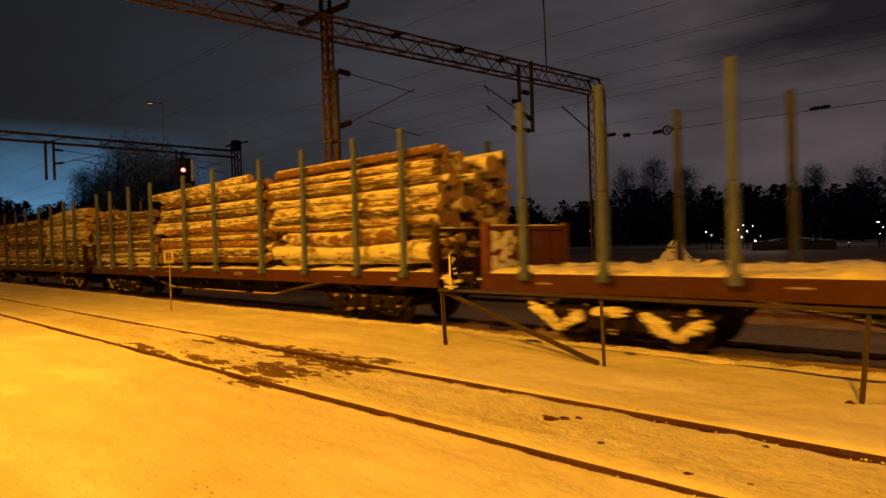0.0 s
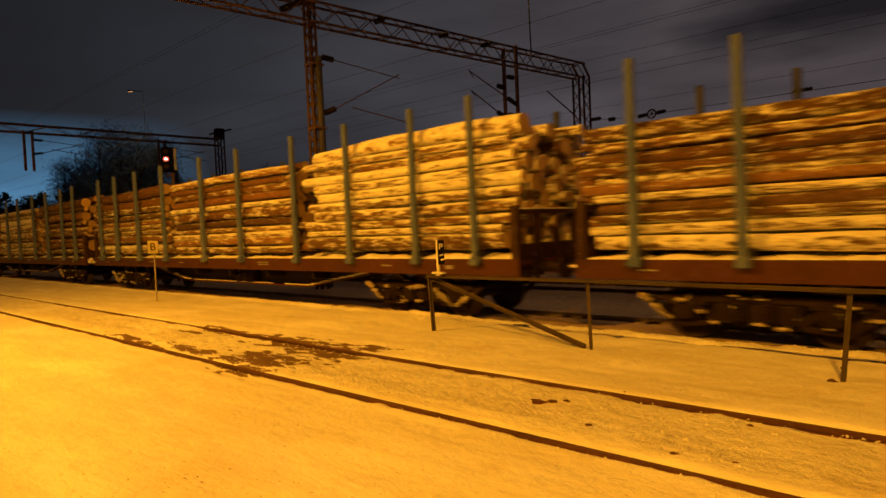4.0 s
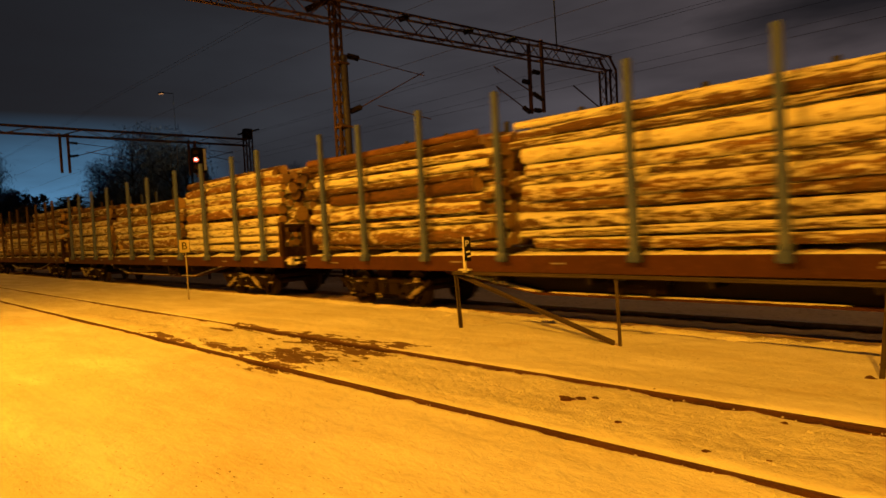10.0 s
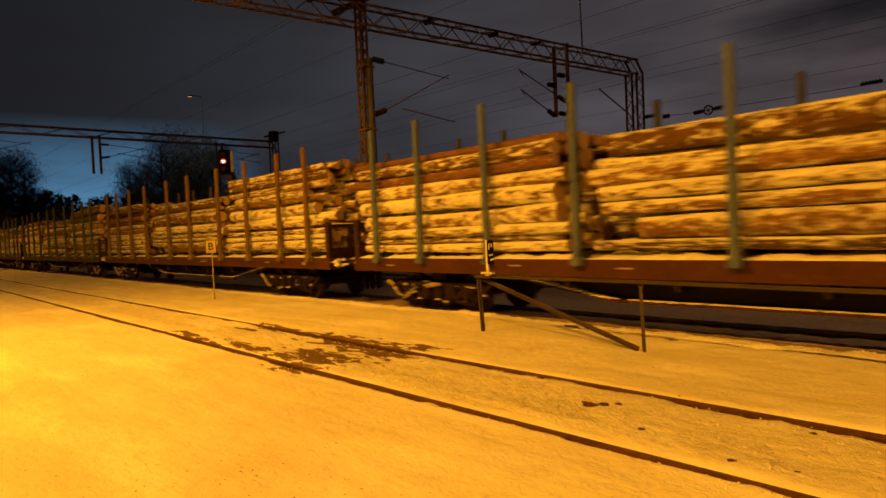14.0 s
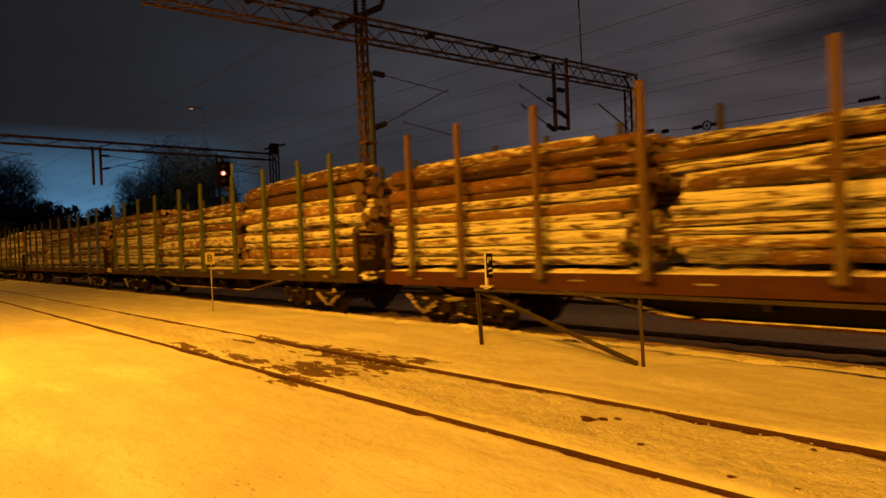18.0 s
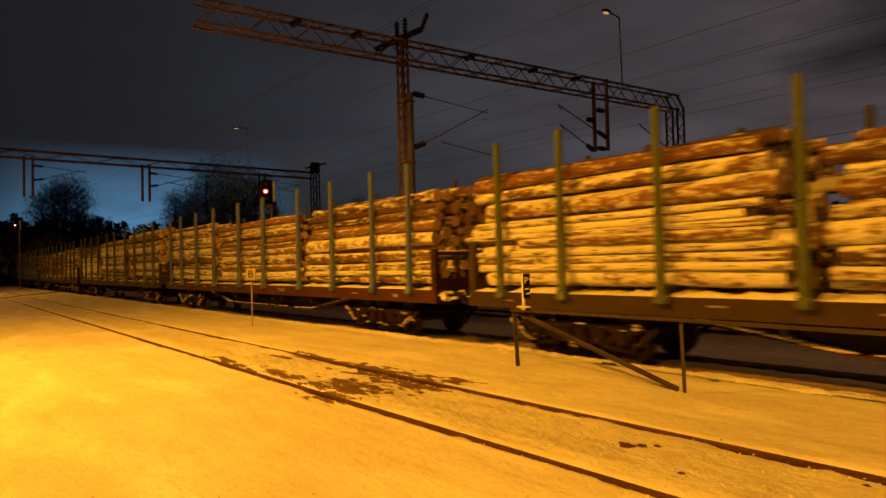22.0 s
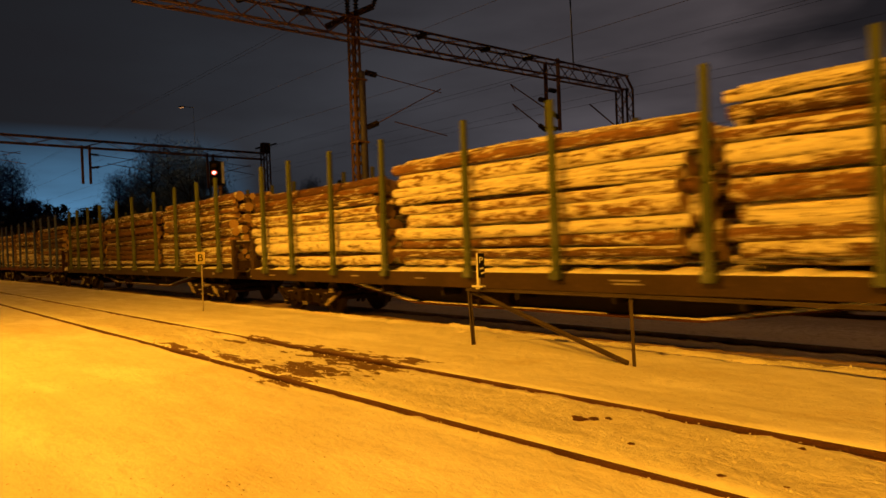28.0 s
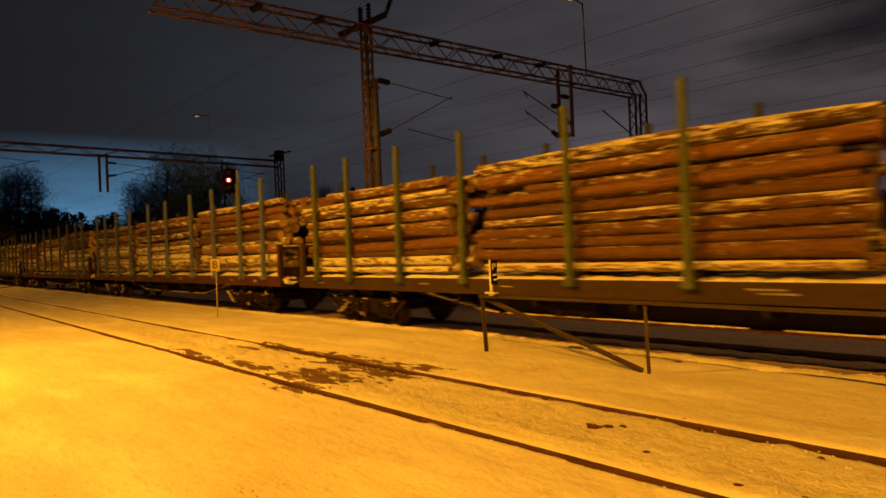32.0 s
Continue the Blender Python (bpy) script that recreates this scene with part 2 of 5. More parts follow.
def log_material(name, snowy, bark_a, bark_b):
    """Bark along x with clinging snow; snowy: the share that is plastered white."""
    n = Nodes(name)
    ridges = n.noise(n.coords((9.0, 1.8, 1.8), True), 3.2, 4, 0.62)
    patch = n.noise(n.coords((5.2, 0.85, 0.85), True), 2.7, 7, 0.70)
    info = n.node("ShaderNodeObjectInfo").outputs["Random"]
    bark = n.mix(n.ramp(ridges, 0.35, 0.68), bark_a, bark_b)
    tone = n.math("MULTIPLY_ADD", info, 0.9, 0.5)
    bark = n.node("ShaderNodeVectorMath", {0: bark, 1: n.node("ShaderNodeCombineXYZ", {0: tone, 1: tone, 2: tone}).outputs[0]}, op="MULTIPLY").outputs[0]
    up = n.node("ShaderNodeSeparateXYZ", {0: n.node("ShaderNodeNewGeometry").outputs["Normal"]}).outputs[2]
    lie = n.math("MULTIPLY", n.ramp(up, 0.30, 0.95), 0.05 + 0.22 * snowy)
    other = n.math("FRACT", n.math("MULTIPLY", info, 17.3))
    mask = n.math("ADD", n.math("ADD", patch, lie), n.math("MULTIPLY_ADD", other, 0.22, -0.11))
    speck = n.noise(n.coords((34.0, 3.0, 3.0), True), 1.6, 5, 0.7)
    mask = n.math("ADD", mask, n.math("MULTIPLY_ADD", speck, 0.5, -0.25))
    edge = 0.75 - 0.42 * snowy
    cover = n.ramp(mask, edge - 0.05, edge + 0.08)
    c = n.mix(cover, bark, n.mix(n.ramp(ridges, 0.3, 0.7), (0.84, 0.84, 0.84), (0.60, 0.56, 0.50)))
    return n.finish(c, 0.85, 0.0, n.math("ADD", ridges, n.math("MULTIPLY", cover, 0.8)), 0.6, 0.025)


def cut_wood():
    n = Nodes("cut_log_end")
    co = n.coords((1, 1, 1), True)
    info = n.node("ShaderNodeObjectInfo").outputs["Random"]
    rings = n.noise(co, 14.0, 3)
    c = n.mix(info, (0.48, 0.33, 0.175), (0.24, 0.15, 0.076))
    c = n.mix(n.ramp(rings, 0.45, 0.75), c, (0.27, 0.17, 0.09))
    return n.finish(c, 0.8, 0.0, rings, 0.2, 0.004)


def glowing(name, color, strength):
    n = Nodes(name)
    n.put((*color, 1), n.bsdf.inputs["Emission Color"])
    n.put(strength, n.bsdf.inputs["Emission Strength"])
    return n.finish((0.02, 0.02, 0.02), 0.4)


def clump_snow():
    n = Nodes("packed_snow")
    co = n.coords((1, 1, 1), True)
    fine = n.noise(co, 7.0, 5, 0.6)
    c = n.mix(n.ramp(fine, 0.4, 0.72), (0.84, 0.84, 0.85), (0.58, 0.55, 0.50))
    return n.finish(c, 0.8, 0.0, fine, 0.6, 0.03)


def foliage(name, a, b):
    n = Nodes(name)
    v = n.noise(n.coords(), 1.7, 3)
    return n.finish(n.mix(v, a, b), 0.9)


SNOW = snow_material()
CAKED_SNOW = painted("grimy_packed_snow", (0.48, 0.43, 0.37), (0.14, 0.10, 0.075), 6.0, 0.8)
CLUMP = clump_snow()
LOG_BARE = log_material("bark_bare", 0.265, (0.158, 0.070, 0.028), (0.064, 0.028, 0.0125))
LOG_MIXED = log_material("bark_patchy_snow", 0.53, (0.22, 0.112, 0.051), (0.086, 0.043, 0.021))
LOG_SNOWY = log_material("bark_snow_plastered", 0.66, (0.19, 0.098, 0.046), (0.078, 0.04, 0.021))
LOG_END = cut_wood()
RED_STEEL = painted("red_oxide_steel", (0.072, 0.023, 0.014), (0.13, 0.06, 0.04), 3.0, 0.6)
# blotchy bulkhead red, darkened to paint the shade between loaded wagons
SHADED_BULKHEAD = painted("shaded_bulkhead_paint", (0.032, 0.013, 0.009), (0.11, 0.065, 0.048), 1.6, 0.65, 0.0, 0.8)
# the same red raised, as the lamps light the empty wagon's end wall
LIT_BULKHEAD = painted("lit_bulkhead_paint", (0.13, 0.042, 0.026), (0.22, 0.13, 0.09), 2.0, 0.65)
OLIVE_STEEL = painted("olive_brown_steel", (0.052, 0.032, 0.019), (0.11, 0.07, 0.042), 3.0, 0.6)
GREY_STAKE = frosted("grey_green_stake_paint", (0.076, 0.108, 0.30), (0.08, 0.08, 0.12))
GREEN_STAKE = frosted("yellow_green_stake_paint", (0.072, 0.094, 0.036), (0.055, 0.05, 0.03))
# darker stake colour that paints in the dimness of the far row
INNER_SHADE_STEEL = painted("shaded_inner_stake_steel", (0.045, 0.052, 0.090), (0.055, 0.05, 0.05), 5.0, 0.7)
ORANGE_STAKE = frosted("rusty_stake_paint", (0.125, 0.078, 0.042), (0.075, 0.038, 0.024))
DARK_STEEL = caked("grimy_running_gear", (0.026, 0.015, 0.010))
GIRDER_STEEL = painted("sooty_girder", (0.026, 0.018, 0.014), (0.05, 0.036, 0.028), 3.0, 0.7)
RAIL_STEEL = painted("rusty_rail", (0.135, 0.062, 0.038), (0.20, 0.11, 0.068), 9.0, 0.55, 0.3)
RAIL_HEAD = painted("polished_rail", (0.42, 0.36, 0.30), (0.30, 0.24, 0.19), 9.0, 0.45, 0.6, 0.4)
WHEEL_STEEL = painted("worn_wheel_steel", (0.085, 0.062, 0.05), (0.05, 0.036, 0.03), 6.0, 0.5, 0.5)
GALV = painted("galvanised_lattice", (0.130, 0.076, 0.070), (0.085, 0.050, 0.045), 4.0, 0.7)
MAST_STEEL = painted("rust_brown_mast", (0.066, 0.036, 0.033), (0.062, 0.037, 0.028), 4.0, 0.7)
PIPE = painted("pale_cable_duct", (0.050, 0.052, 0.16), (0.12, 0.11, 0.11), 4.0, 0.6)
FENCE = painted("rusted_angle_iron", (0.085, 0.066, 0.052), (0.06, 0.036, 0.024), 7.0, 0.6, 0.2)
INSULATOR = painted("brown_glazed_insulator", (0.02, 0.015, 0.014), (0.03, 0.024, 0.022), 8.0, 0.75)
WIRE = painted("dull_copper_wire", (0.013, 0.012, 0.013), (0.009, 0.008, 0.008), 3.0, 0.6)
FADED = painted("faded_lettering", (0.34, 0.32, 0.29), (0.14, 0.10, 0.08), 8.0, 0.6)
WHITE = painted("white_marker_paint", (0.78, 0.78, 0.76), (0.5, 0.47, 0.42), 8.0, 0.5)
BLACK = painted("black_marker_paint", (0.006, 0.006, 0.006), (0.010, 0.010, 0.010), 8.0, 0.8, gloss=0.05)
PALE_EDGE = painted("pale_backboard_edge", (0.30, 0.36, 0.80), (0.2, 0.22, 0.4), 8.0, 0.6)
YELLOW = painted("yellow_sign_paint", (0.50, 0.44, 0.24), (0.36, 0.30, 0.18), 8.0, 0.5)
RED_GLOW = glowing("red_signal_lens", (1.0, 0.10, 0.06), 1.3)
RED_CORE = glowing("red_signal_filament", (1.0, 0.66, 0.56), 7.0)
DIM_GLOW = glowing("faint_sodium_lens", (1.0, 0.45, 0.16), 0.6)
SODIUM_GLOW = glowing("sodium_lens", SODIUM, 30.0)
COLD_GLOW = glowing("cold_white_lamp", (0.85, 0.93, 1.0), 9.0)
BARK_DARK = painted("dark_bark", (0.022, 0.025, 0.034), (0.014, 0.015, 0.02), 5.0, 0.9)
NEEDLES = foliage("dark_needles", (0.055, 0.05, 0.042), (0.10, 0.088, 0.072))
# bare twigs coloured blue to paint in the dusk haze over them
TWIGS = foliage("haze_blue_twigs", (0.025, 0.055, 0.14), (0.04, 0.08, 0.18))
WALL_GREY = painted("far_hall_wall", (0.12, 0.12, 0.125), (0.2, 0.2, 0.2), 0.4, 0.8)


# ---- mesh helpers ----
def part(name, bm, material, parent=None, label="", smooth=False):
    mesh = bpy.data.meshes.new(name)
    bm.to_mesh(mesh)
    bm.free()
    for m in (material if isinstance(material, (list, tuple)) else [material]):
        mesh.materials.append(m)
    if smooth:
        mesh.polygons.foreach_set("use_smooth", [True] * len(mesh.polygons))
    ob = new(name, mesh)
    if parent is not None:
        ob.parent = parent
    if label:
        tagged(ob, label)
    return ob


def share(name, mesh, m, parent):
    ob = new(name, mesh)
    ob.parent = parent
    ob.matrix_basis = m
    return ob


def empty(name, m, label, category, group="", kind=""):
    ob = new(name)
    ob.matrix_basis = m
    return tagged(ob, label, category, group, kind)


def box(bm, x0, x1, y0, y1, z0, z1, bevel=0.0, m=None):
    r = bmesh.ops.create_cube(bm, size=1.0)
    vs = r["verts"]
    for v in vs:
        v.co = Vector((x0 + (v.co.x + 0.5) * (x1 - x0), y0 + (v.co.y + 0.5) * (y1 - y0), z0 + (v.co.z + 0.5) * (z1 - z0)))
    if bevel:
        edges = list({e for v in vs for e in v.link_edges})
        r = bmesh.ops.bevel(bm, geom=edges, offset=bevel, segments=1, affect="EDGES")
        vs = [v for v in r["verts"]]
    if m is not None:
        bmesh.ops.transform(bm, matrix=m, verts=vs)
    return vs


def bar(bm, a, b, w, d=None):
    """A square bar from a to b."""
    a, b = Vector(a), Vector(b)
    way = b - a
    q = way.to_track_quat("Z", "Y").to_matrix().to_4x4()
    box(bm, -w / 2, w / 2, -(d or w) / 2, (d or w) / 2, 0, way.length, 0, Matrix.Translation(a) @ q)


def tube(bm, a, b, r, r2=None, n=10):
    a, b = Vector(a), Vector(b)
    way = b - a
    q = way.to_track_quat("Z", "Y").to_matrix().to_4x4()
    bmesh.ops.create_cone(bm, cap_ends=True, segments=n, radius1=r, radius2=r if r2 is None else r2, depth=way.length,
                          matrix=Matrix.Translation((a + b) / 2) @ q)


def sweep(bm, points, r, n=5):
    """A thin line of tube through the points."""
    rings = []
    for i, p in enumerate(points):
        p = Vector(p)
        way = (Vector(points[min(i + 1, len(points) - 1)]) - Vector(points[max(i - 1, 0)])).normalized()
        q = way.to_track_quat("Z", "Y").to_matrix()
        rings.append([bm.verts.new(p + q @ Vector((r * math.cos(k * math.tau / n), r * math.sin(k * math.tau / n), 0))) for k in range(n)])
    for a, b in zip(rings, rings[1:]):
        for k in range(n):
            bm.faces.new((a[k], a[(k + 1) % n], b[(k + 1) % n], b[k]))
    bm.faces.new(rings[0][::-1])
    bm.faces.new(rings[-1])


def lump(bm, place, size, seed, sub=2, rough=0.3):
    """An uneven clod."""
    r = bmesh.ops.create_icosphere(bm, subdivisions=sub, radius=1.0)
    for v in r["verts"]:
        k = 1 + rough * noise.noise(v.co * 1.6 + Vector((seed * 7.3, seed * 1.7, 0)))
        v.co = Vector(place) + Vector((v.co.x * size[0] * k, v.co.y * size[1] * k, v.co.z * size[2] * k))


def profile(bm, outline, x0, x1):
    """A prism along x with the outline given in y, z."""
    a = [bm.verts.new((x0, y, z)) for y, z in outline]
    b = [bm.verts.new((x1, y, z)) for y, z in outline]
    n = len(outline)
    for i in range(n):
        bm.faces.new((a[i], a[(i + 1) % n], b[(i + 1) % n], b[i]))
    bm.faces.new(a[::-1])
    bm.faces.new(b)
    bmesh.ops.recalc_face_normals(bm, faces=bm.faces[:])


def letter(name, text, size, m, material, parent):
    curve = bpy.data.curves.new(name, "FONT")
    curve.body, curve.size, curve.extrude = text, size, 0.003
    curve.align_x, curve.align_y = "CENTER", "CENTER"
    curve.materials.append(material)
    shape = new(name, curve)
    mesh = bpy.data.meshes.new_from_object(shape)
    bpy.data.objects.remove(shape)
    return share(name, mesh, m, parent)


# ---- ground: one sheet of snow with the siding's flangeways, the bare crossing and the main track's bed ----
def lattice(ix, iy, seed):
    v = np.sin(ix * 127.1 + iy * 311.7 + seed * 74.7) * 43758.5453
    return v - np.floor(v)


def value_noise(x, y, seed=0.0, octaves=4):
    total, amp, norm = np.zeros_like(x), 1.0, 0.0
    for o in range(octaves):
        ix, iy = np.floor(x), np.floor(y)
        fx, fy = x - ix, y - iy
        fx, fy = fx * fx * (3 - 2 * fx), fy * fy * (3 - 2 * fy)
        s = seed + o * 3.1
        a = lattice(ix, iy, s) * (1 - fx) + lattice(ix + 1, iy, s) * fx
        b = lattice(ix, iy + 1, s) * (1 - fx) + lattice(ix + 1, iy + 1, s) * fx
        total += amp * (a * (1 - fy) + b * fy)
        norm += amp
        amp *= 0.5
        x, y = x * 2.03 + 11.3, y * 2.03 + 5.7
    return total / norm


def smooth(a, b, v):
    k = np.clip((v - a) / (b - a), 0, 1)
    return k * k * (3 - 2 * k)


# the worn places of the crossing: x, y, half lengths along and across
WORN = ((-8.7, 5.95, 1.5, 0.42), (-9.6, 6.02, 1.0, 0.26), (-8.3, 5.15, 1.05, 0.40), (-8.2, 4.72, 0.95, 0.30), (-9.9, 4.70, 1.1, 0.20),
        (-12.0, 5.62, 0.55, 0.10), (-11.5, 5.85, 0.5, 0.08), (-12.6, 4.58, 0.9, 0.12), (-7.5, 6.35, 0.6, 0.20), (-11.2, 6.10, 1.2, 0.12),
        (-7.6, 5.70, 0.7, 0.22), (-11.7, 4.50, 1.2, 0.16), (-7.9, 4.25, 0.7, 0.14))


def ground_shape(x, y):
    """Height, bare share and ballast share of the ground at each place."""
    h = 0.05 * (value_noise(x * 0.22, y * 0.22, 1) - 0.5) + 0.035 * (value_noise(x * 1.1, y * 1.6, 2) - 0.5) + 0.018 * (value_noise(x * 5, y * 5, 3) - 0.5)
    between = smooth(NEAR_RAIL, NEAR_RAIL + 0.3, y) * (1 - smooth(FAR_RAIL - 0.3, FAR_RAIL, y))
    h += between * (0.05 * (value_noise(x * 2.6, y * 2.6, 8) - 0.45) + 0.035 * (value_noise(x * 7.5, y * 7.5, 31) - 0.5))
    for rail in (NEAR_RAIL, FAR_RAIL):
        ragged = 0.035 * (value_noise(x * 3.0, x * 0 + rail, 5) - 0.5)
        wide = (0.065 if rail == NEAR_RAIL else 0.095) + (0.075 * smooth(-7.0, -2.0, x) if rail == FAR_RAIL else 0.0)
        groove = smooth(rail - wide + ragged, rail - wide + 0.035 + ragged, y) * (1 - smooth(rail + 0.02, rail + 0.055, y))
        h = h * (1 - groove) - 0.065 * groove
        lip = smooth(rail - 0.26, rail - 0.13 + ragged, y) * (1 - smooth(rail - 0.13 + ragged, rail - 0.09 + ragged, y))
        h += lip * 0.035 * value_noise(x * 6, y * 6, 6)
        h += 0.02 * smooth(rail + 0.04, rail + 0.1, y) * (1 - smooth(rail + 0.3, rail + 0.8, y))
    dirt = np.zeros_like(x)
    for cx, cy, a, b in WORN:
        d = np.sqrt(((x - cx) / a) ** 2 + ((y - cy) / b) ** 2)
        dirt = np.maximum(dirt, np.clip(1.35 - 0.62 * d, 0, 1.1))
    dirt *= 0.7 + 0.5 * value_noise(x * 2.2, y * 4.5, 9)
    near_rail_mud = np.exp(-((y - NEAR_RAIL + 0.10) / 0.16) ** 2) * smooth(-14.5, -12.5, x) * (1 - smooth(-7.5, -6.0, x))
    dirt = np.maximum(dirt, 0.75 * near_rail_mud * value_noise(x * 3, y * 6, 12))
    h -= 0.03 * np.clip(dirt * 1.4, 0, 1)
    # a trail of footprints beside the main track, and snow kicked up round the crossing
    stride = value_noise(x * 3.4, y * 3.4, 51) * np.exp(-((y - 9.0 + 0.15 * np.sin(x * 0.6)) / 0.22) ** 2)
    h -= 0.07 * smooth(0.55, 0.75, stride) * smooth(-15.0, -13.0, x)
    kicked = np.exp(-(((x + 7.0) / 2.4) ** 2 + ((y - 6.9) / 0.7) ** 2)) + 0.7 * np.exp(-(((x + 4.6) / 2.2) ** 2 + ((y - 5.2) / 0.5) ** 2))
    h += 0.05 * kicked * (value_noise(x * 4.5, y * 4.5, 52) - 0.4)
    # crumbly bank beside the main track, then its lower bed
    edge = MAIN_Y - 1.72 + 0.14 * (value_noise(x * 0.8, x * 0 + 2.0, 14) - 0.5) + 0.10 * (value_noise(x * 5.0, x * 0 + 2.0, 15) - 0.5)
    bank = smooth(edge - 0.26, edge - 0.20, y) * (1 - smooth(edge - 0.05, edge + 0.10, y))
    h -= 0.035 * np.exp(-((y - edge + 0.30) / 0.03) ** 2) * (0.4 + value_noise(x * 2.0, y * 2.0, 41))
    h += bank * (0.01 + 0.05 * (value_noise(x * 3.2, y * 4.0, 16) - 0.3) + 0.05 * (value_noise(x * 9, y * 9, 17) - 0.5))
    h += 0.10 * np.exp(-(((x + 9.2) / 1.3) ** 2 + ((y - 9.1) / 0.55) ** 2)) * value_noise(x * 4, y * 4, 18)
    # ballast colour is carried far past the track so the unlit yard reads dark
    far_edge = MAIN_Y + 75.0 + 0.3 * (value_noise(x * 0.7, x * 0 + 5.0, 19) - 0.5)
    bed = smooth(edge, edge + 0.16, y) * (1 - smooth(far_edge, far_edge + 0.5, y))
    h = h * (1 - bed) + bed * (RAIL_Z - 0.10 + 0.06 * (value_noise(x * 6, y * 6, 20) - 0.5) + 0.04 * (value_noise(x * 1.1, y * 2.0, 27) - 0.5))
    ballast = bed * 0.9
    dirty_snow = smooth(MAIN_Y - 0.70, MAIN_Y - 0.55, y) * (0.75 + 0.5 * value_noise(x * 0.9, y * 1.7, 21)) * (1 - smooth(13.5, 17.0, y))
    ballast = np.clip(ballast - 0.40 * dirty_snow * bed, 0, 1)
    # heaped snow of the yard behind, and rising ground far away
    h += 0.25 * smooth(15.5, 30, y) * (value_noise(x * 0.15, y * 0.15, 22) - 0.3)
    for cx, cy, r, z in ((-15.5, 26.0, 2.0, 0.7), (-19.0, 27.5, 1.4, 0.6), (-6.6, 33.5, 2.6, 0.75), (-3.5, 36.0, 4.0, 0.6), (-26.0, 30.0, 3.0, 0.9)):
        d = np.sqrt((x - cx) ** 2 + ((y - cy) * 1.2) ** 2) / r
        h += z * np.clip(1 - d, 0, 1) ** 0.8 * (0.7 + 0.6 * value_noise(x * 1.3, y * 1.3, 23))
        ballast = ballast * smooth(0.75, 1.05, d)
    return h, dirt, ballast


def spans(*stops):
    """Grid lines: (from, to, step) end to end."""
    out = []
    for a, b, step in stops:
        out.extend(np.arange(a, b - step * 0.5, step))
    return np.array(out + [stops[-1][1]])


def ground():
    xs = spans((-1500, -300, 150), (-300, -80, 20), (-80, -36, 0.8), (-36, -16, 0.16), (-16, -0.5, 0.055), (-0.5, 8, 0.4), (8, 60, 4), (60, 300, 30), (300, 1500, 150))
    ys = spans((-1200, -200, 125), (-200, -20, 15), (-20, -1, 1.0), (-1, 3.4, 0.14), (3.4, 7.2, 0.05), (7.2, 8.6, 0.1), (8.6, 10.4, 0.05), (10.4, 13.8, 0.12),
               (13.8, 45, 0.6), (45, 120, 5), (120, 400, 35), (400, 2000, 200))
    gx, gy = np.meshgrid(xs, ys, indexing="ij")
    h, dirt, ballast = ground_shape(gx.ravel(), gy.ravel())
    co = np.stack([gx.ravel(), gy.ravel(), h], 1)
    nx, ny = len(xs), len(ys)
    i = (np.arange(nx - 1)[:, None] * ny + np.arange(ny - 1)[None]).ravel()
    quads = np.stack([i, i + ny, i + ny + 1, i + 1], 1)
    mesh = bpy.data.meshes.new("ground")
    mesh.vertices.add(len(co))
    mesh.vertices.foreach_set("co", co.ravel())
    mesh.loops.add(quads.size)
    mesh.loops.foreach_set("vertex_index", quads.ravel())
    mesh.polygons.add(len(quads))
    mesh.polygons.foreach_set("loop_start", np.arange(len(quads)) * 4)
    mesh.polygons.foreach_set("use_smooth", np.ones(len(quads), dtype=bool))
    mesh.update()
    mesh.validate()
    for key, values in (("dirt", dirt), ("ballast", ballast)):
        mesh.attributes.new(key, "FLOAT", "POINT").data.foreach_set("value", values)
    mesh.materials.append(SNOW)
    tagged(new("ground", mesh), "trodden snow with bare worn patches at a track crossing", "snow ground", kind="structure")


ground()


# ---- rails ----
RAIL_OUTLINE = ((-0.07, -0.15), (0.07, -0.15), (0.07, -0.135), (0.012, -0.115), (0.010, -0.04), (0.035, -0.03), (0.036, -0.004), (0.028, 0.0),
                (-0.028, 0.0), (-0.036, -0.004), (-0.035, -0.03), (-0.010, -0.04), (-0.012, -0.115), (-0.07, -0.135))


def rail(y, top, x0, x1, label, steel=RAIL_STEEL):
    bm = bmesh.new()
    profile(bm, [(y + a, top + b) for a, b in RAIL_OUTLINE], x0, x1)
    tagged(part("rail", bm, steel), label, "rail", "rails", "structure")


def curved_rail(points, label):
    bm = bmesh.new()
    rows = []
    for (x, y) in points:
        rows.append([bm.verts.new((x, y + a * 1.2, 0.05 + b)) for a, b in RAIL_OUTLINE])
    for a, b in zip(rows, rows[1:]):
        for i in range(len(a)):
            bm.faces.new((a[i], a[(i + 1) % len(a)], b[(i + 1) % len(a)], b[i]))
    tagged(part("rail", bm, RAIL_STEEL), label, "rail", "rails", "structure")


for y in (NEAR_RAIL, FAR_RAIL):
    rail(y, 0.004, -400, 80, "rusty siding rail sunk in trodden snow")
for y in (MAIN_Y - 0.79, MAIN_Y + 0.79):
    rail(y, RAIL_Z, -400, 80, "main track rail on dark ballast under the train", RAIL_HEAD)
for y in (16.6, 18.2, 22.0, 23.6):
    rail(y, RAIL_Z, -300, 120, "yard rail in snow behind the train")
# the turnout far down the siding
curved_rail([(-54.5 - d, NEAR_RAIL - 0.6 + 0.38 * d + 0.006 * d * d) for d in range(0, 13, 2)], "curved turnout rail in snow")


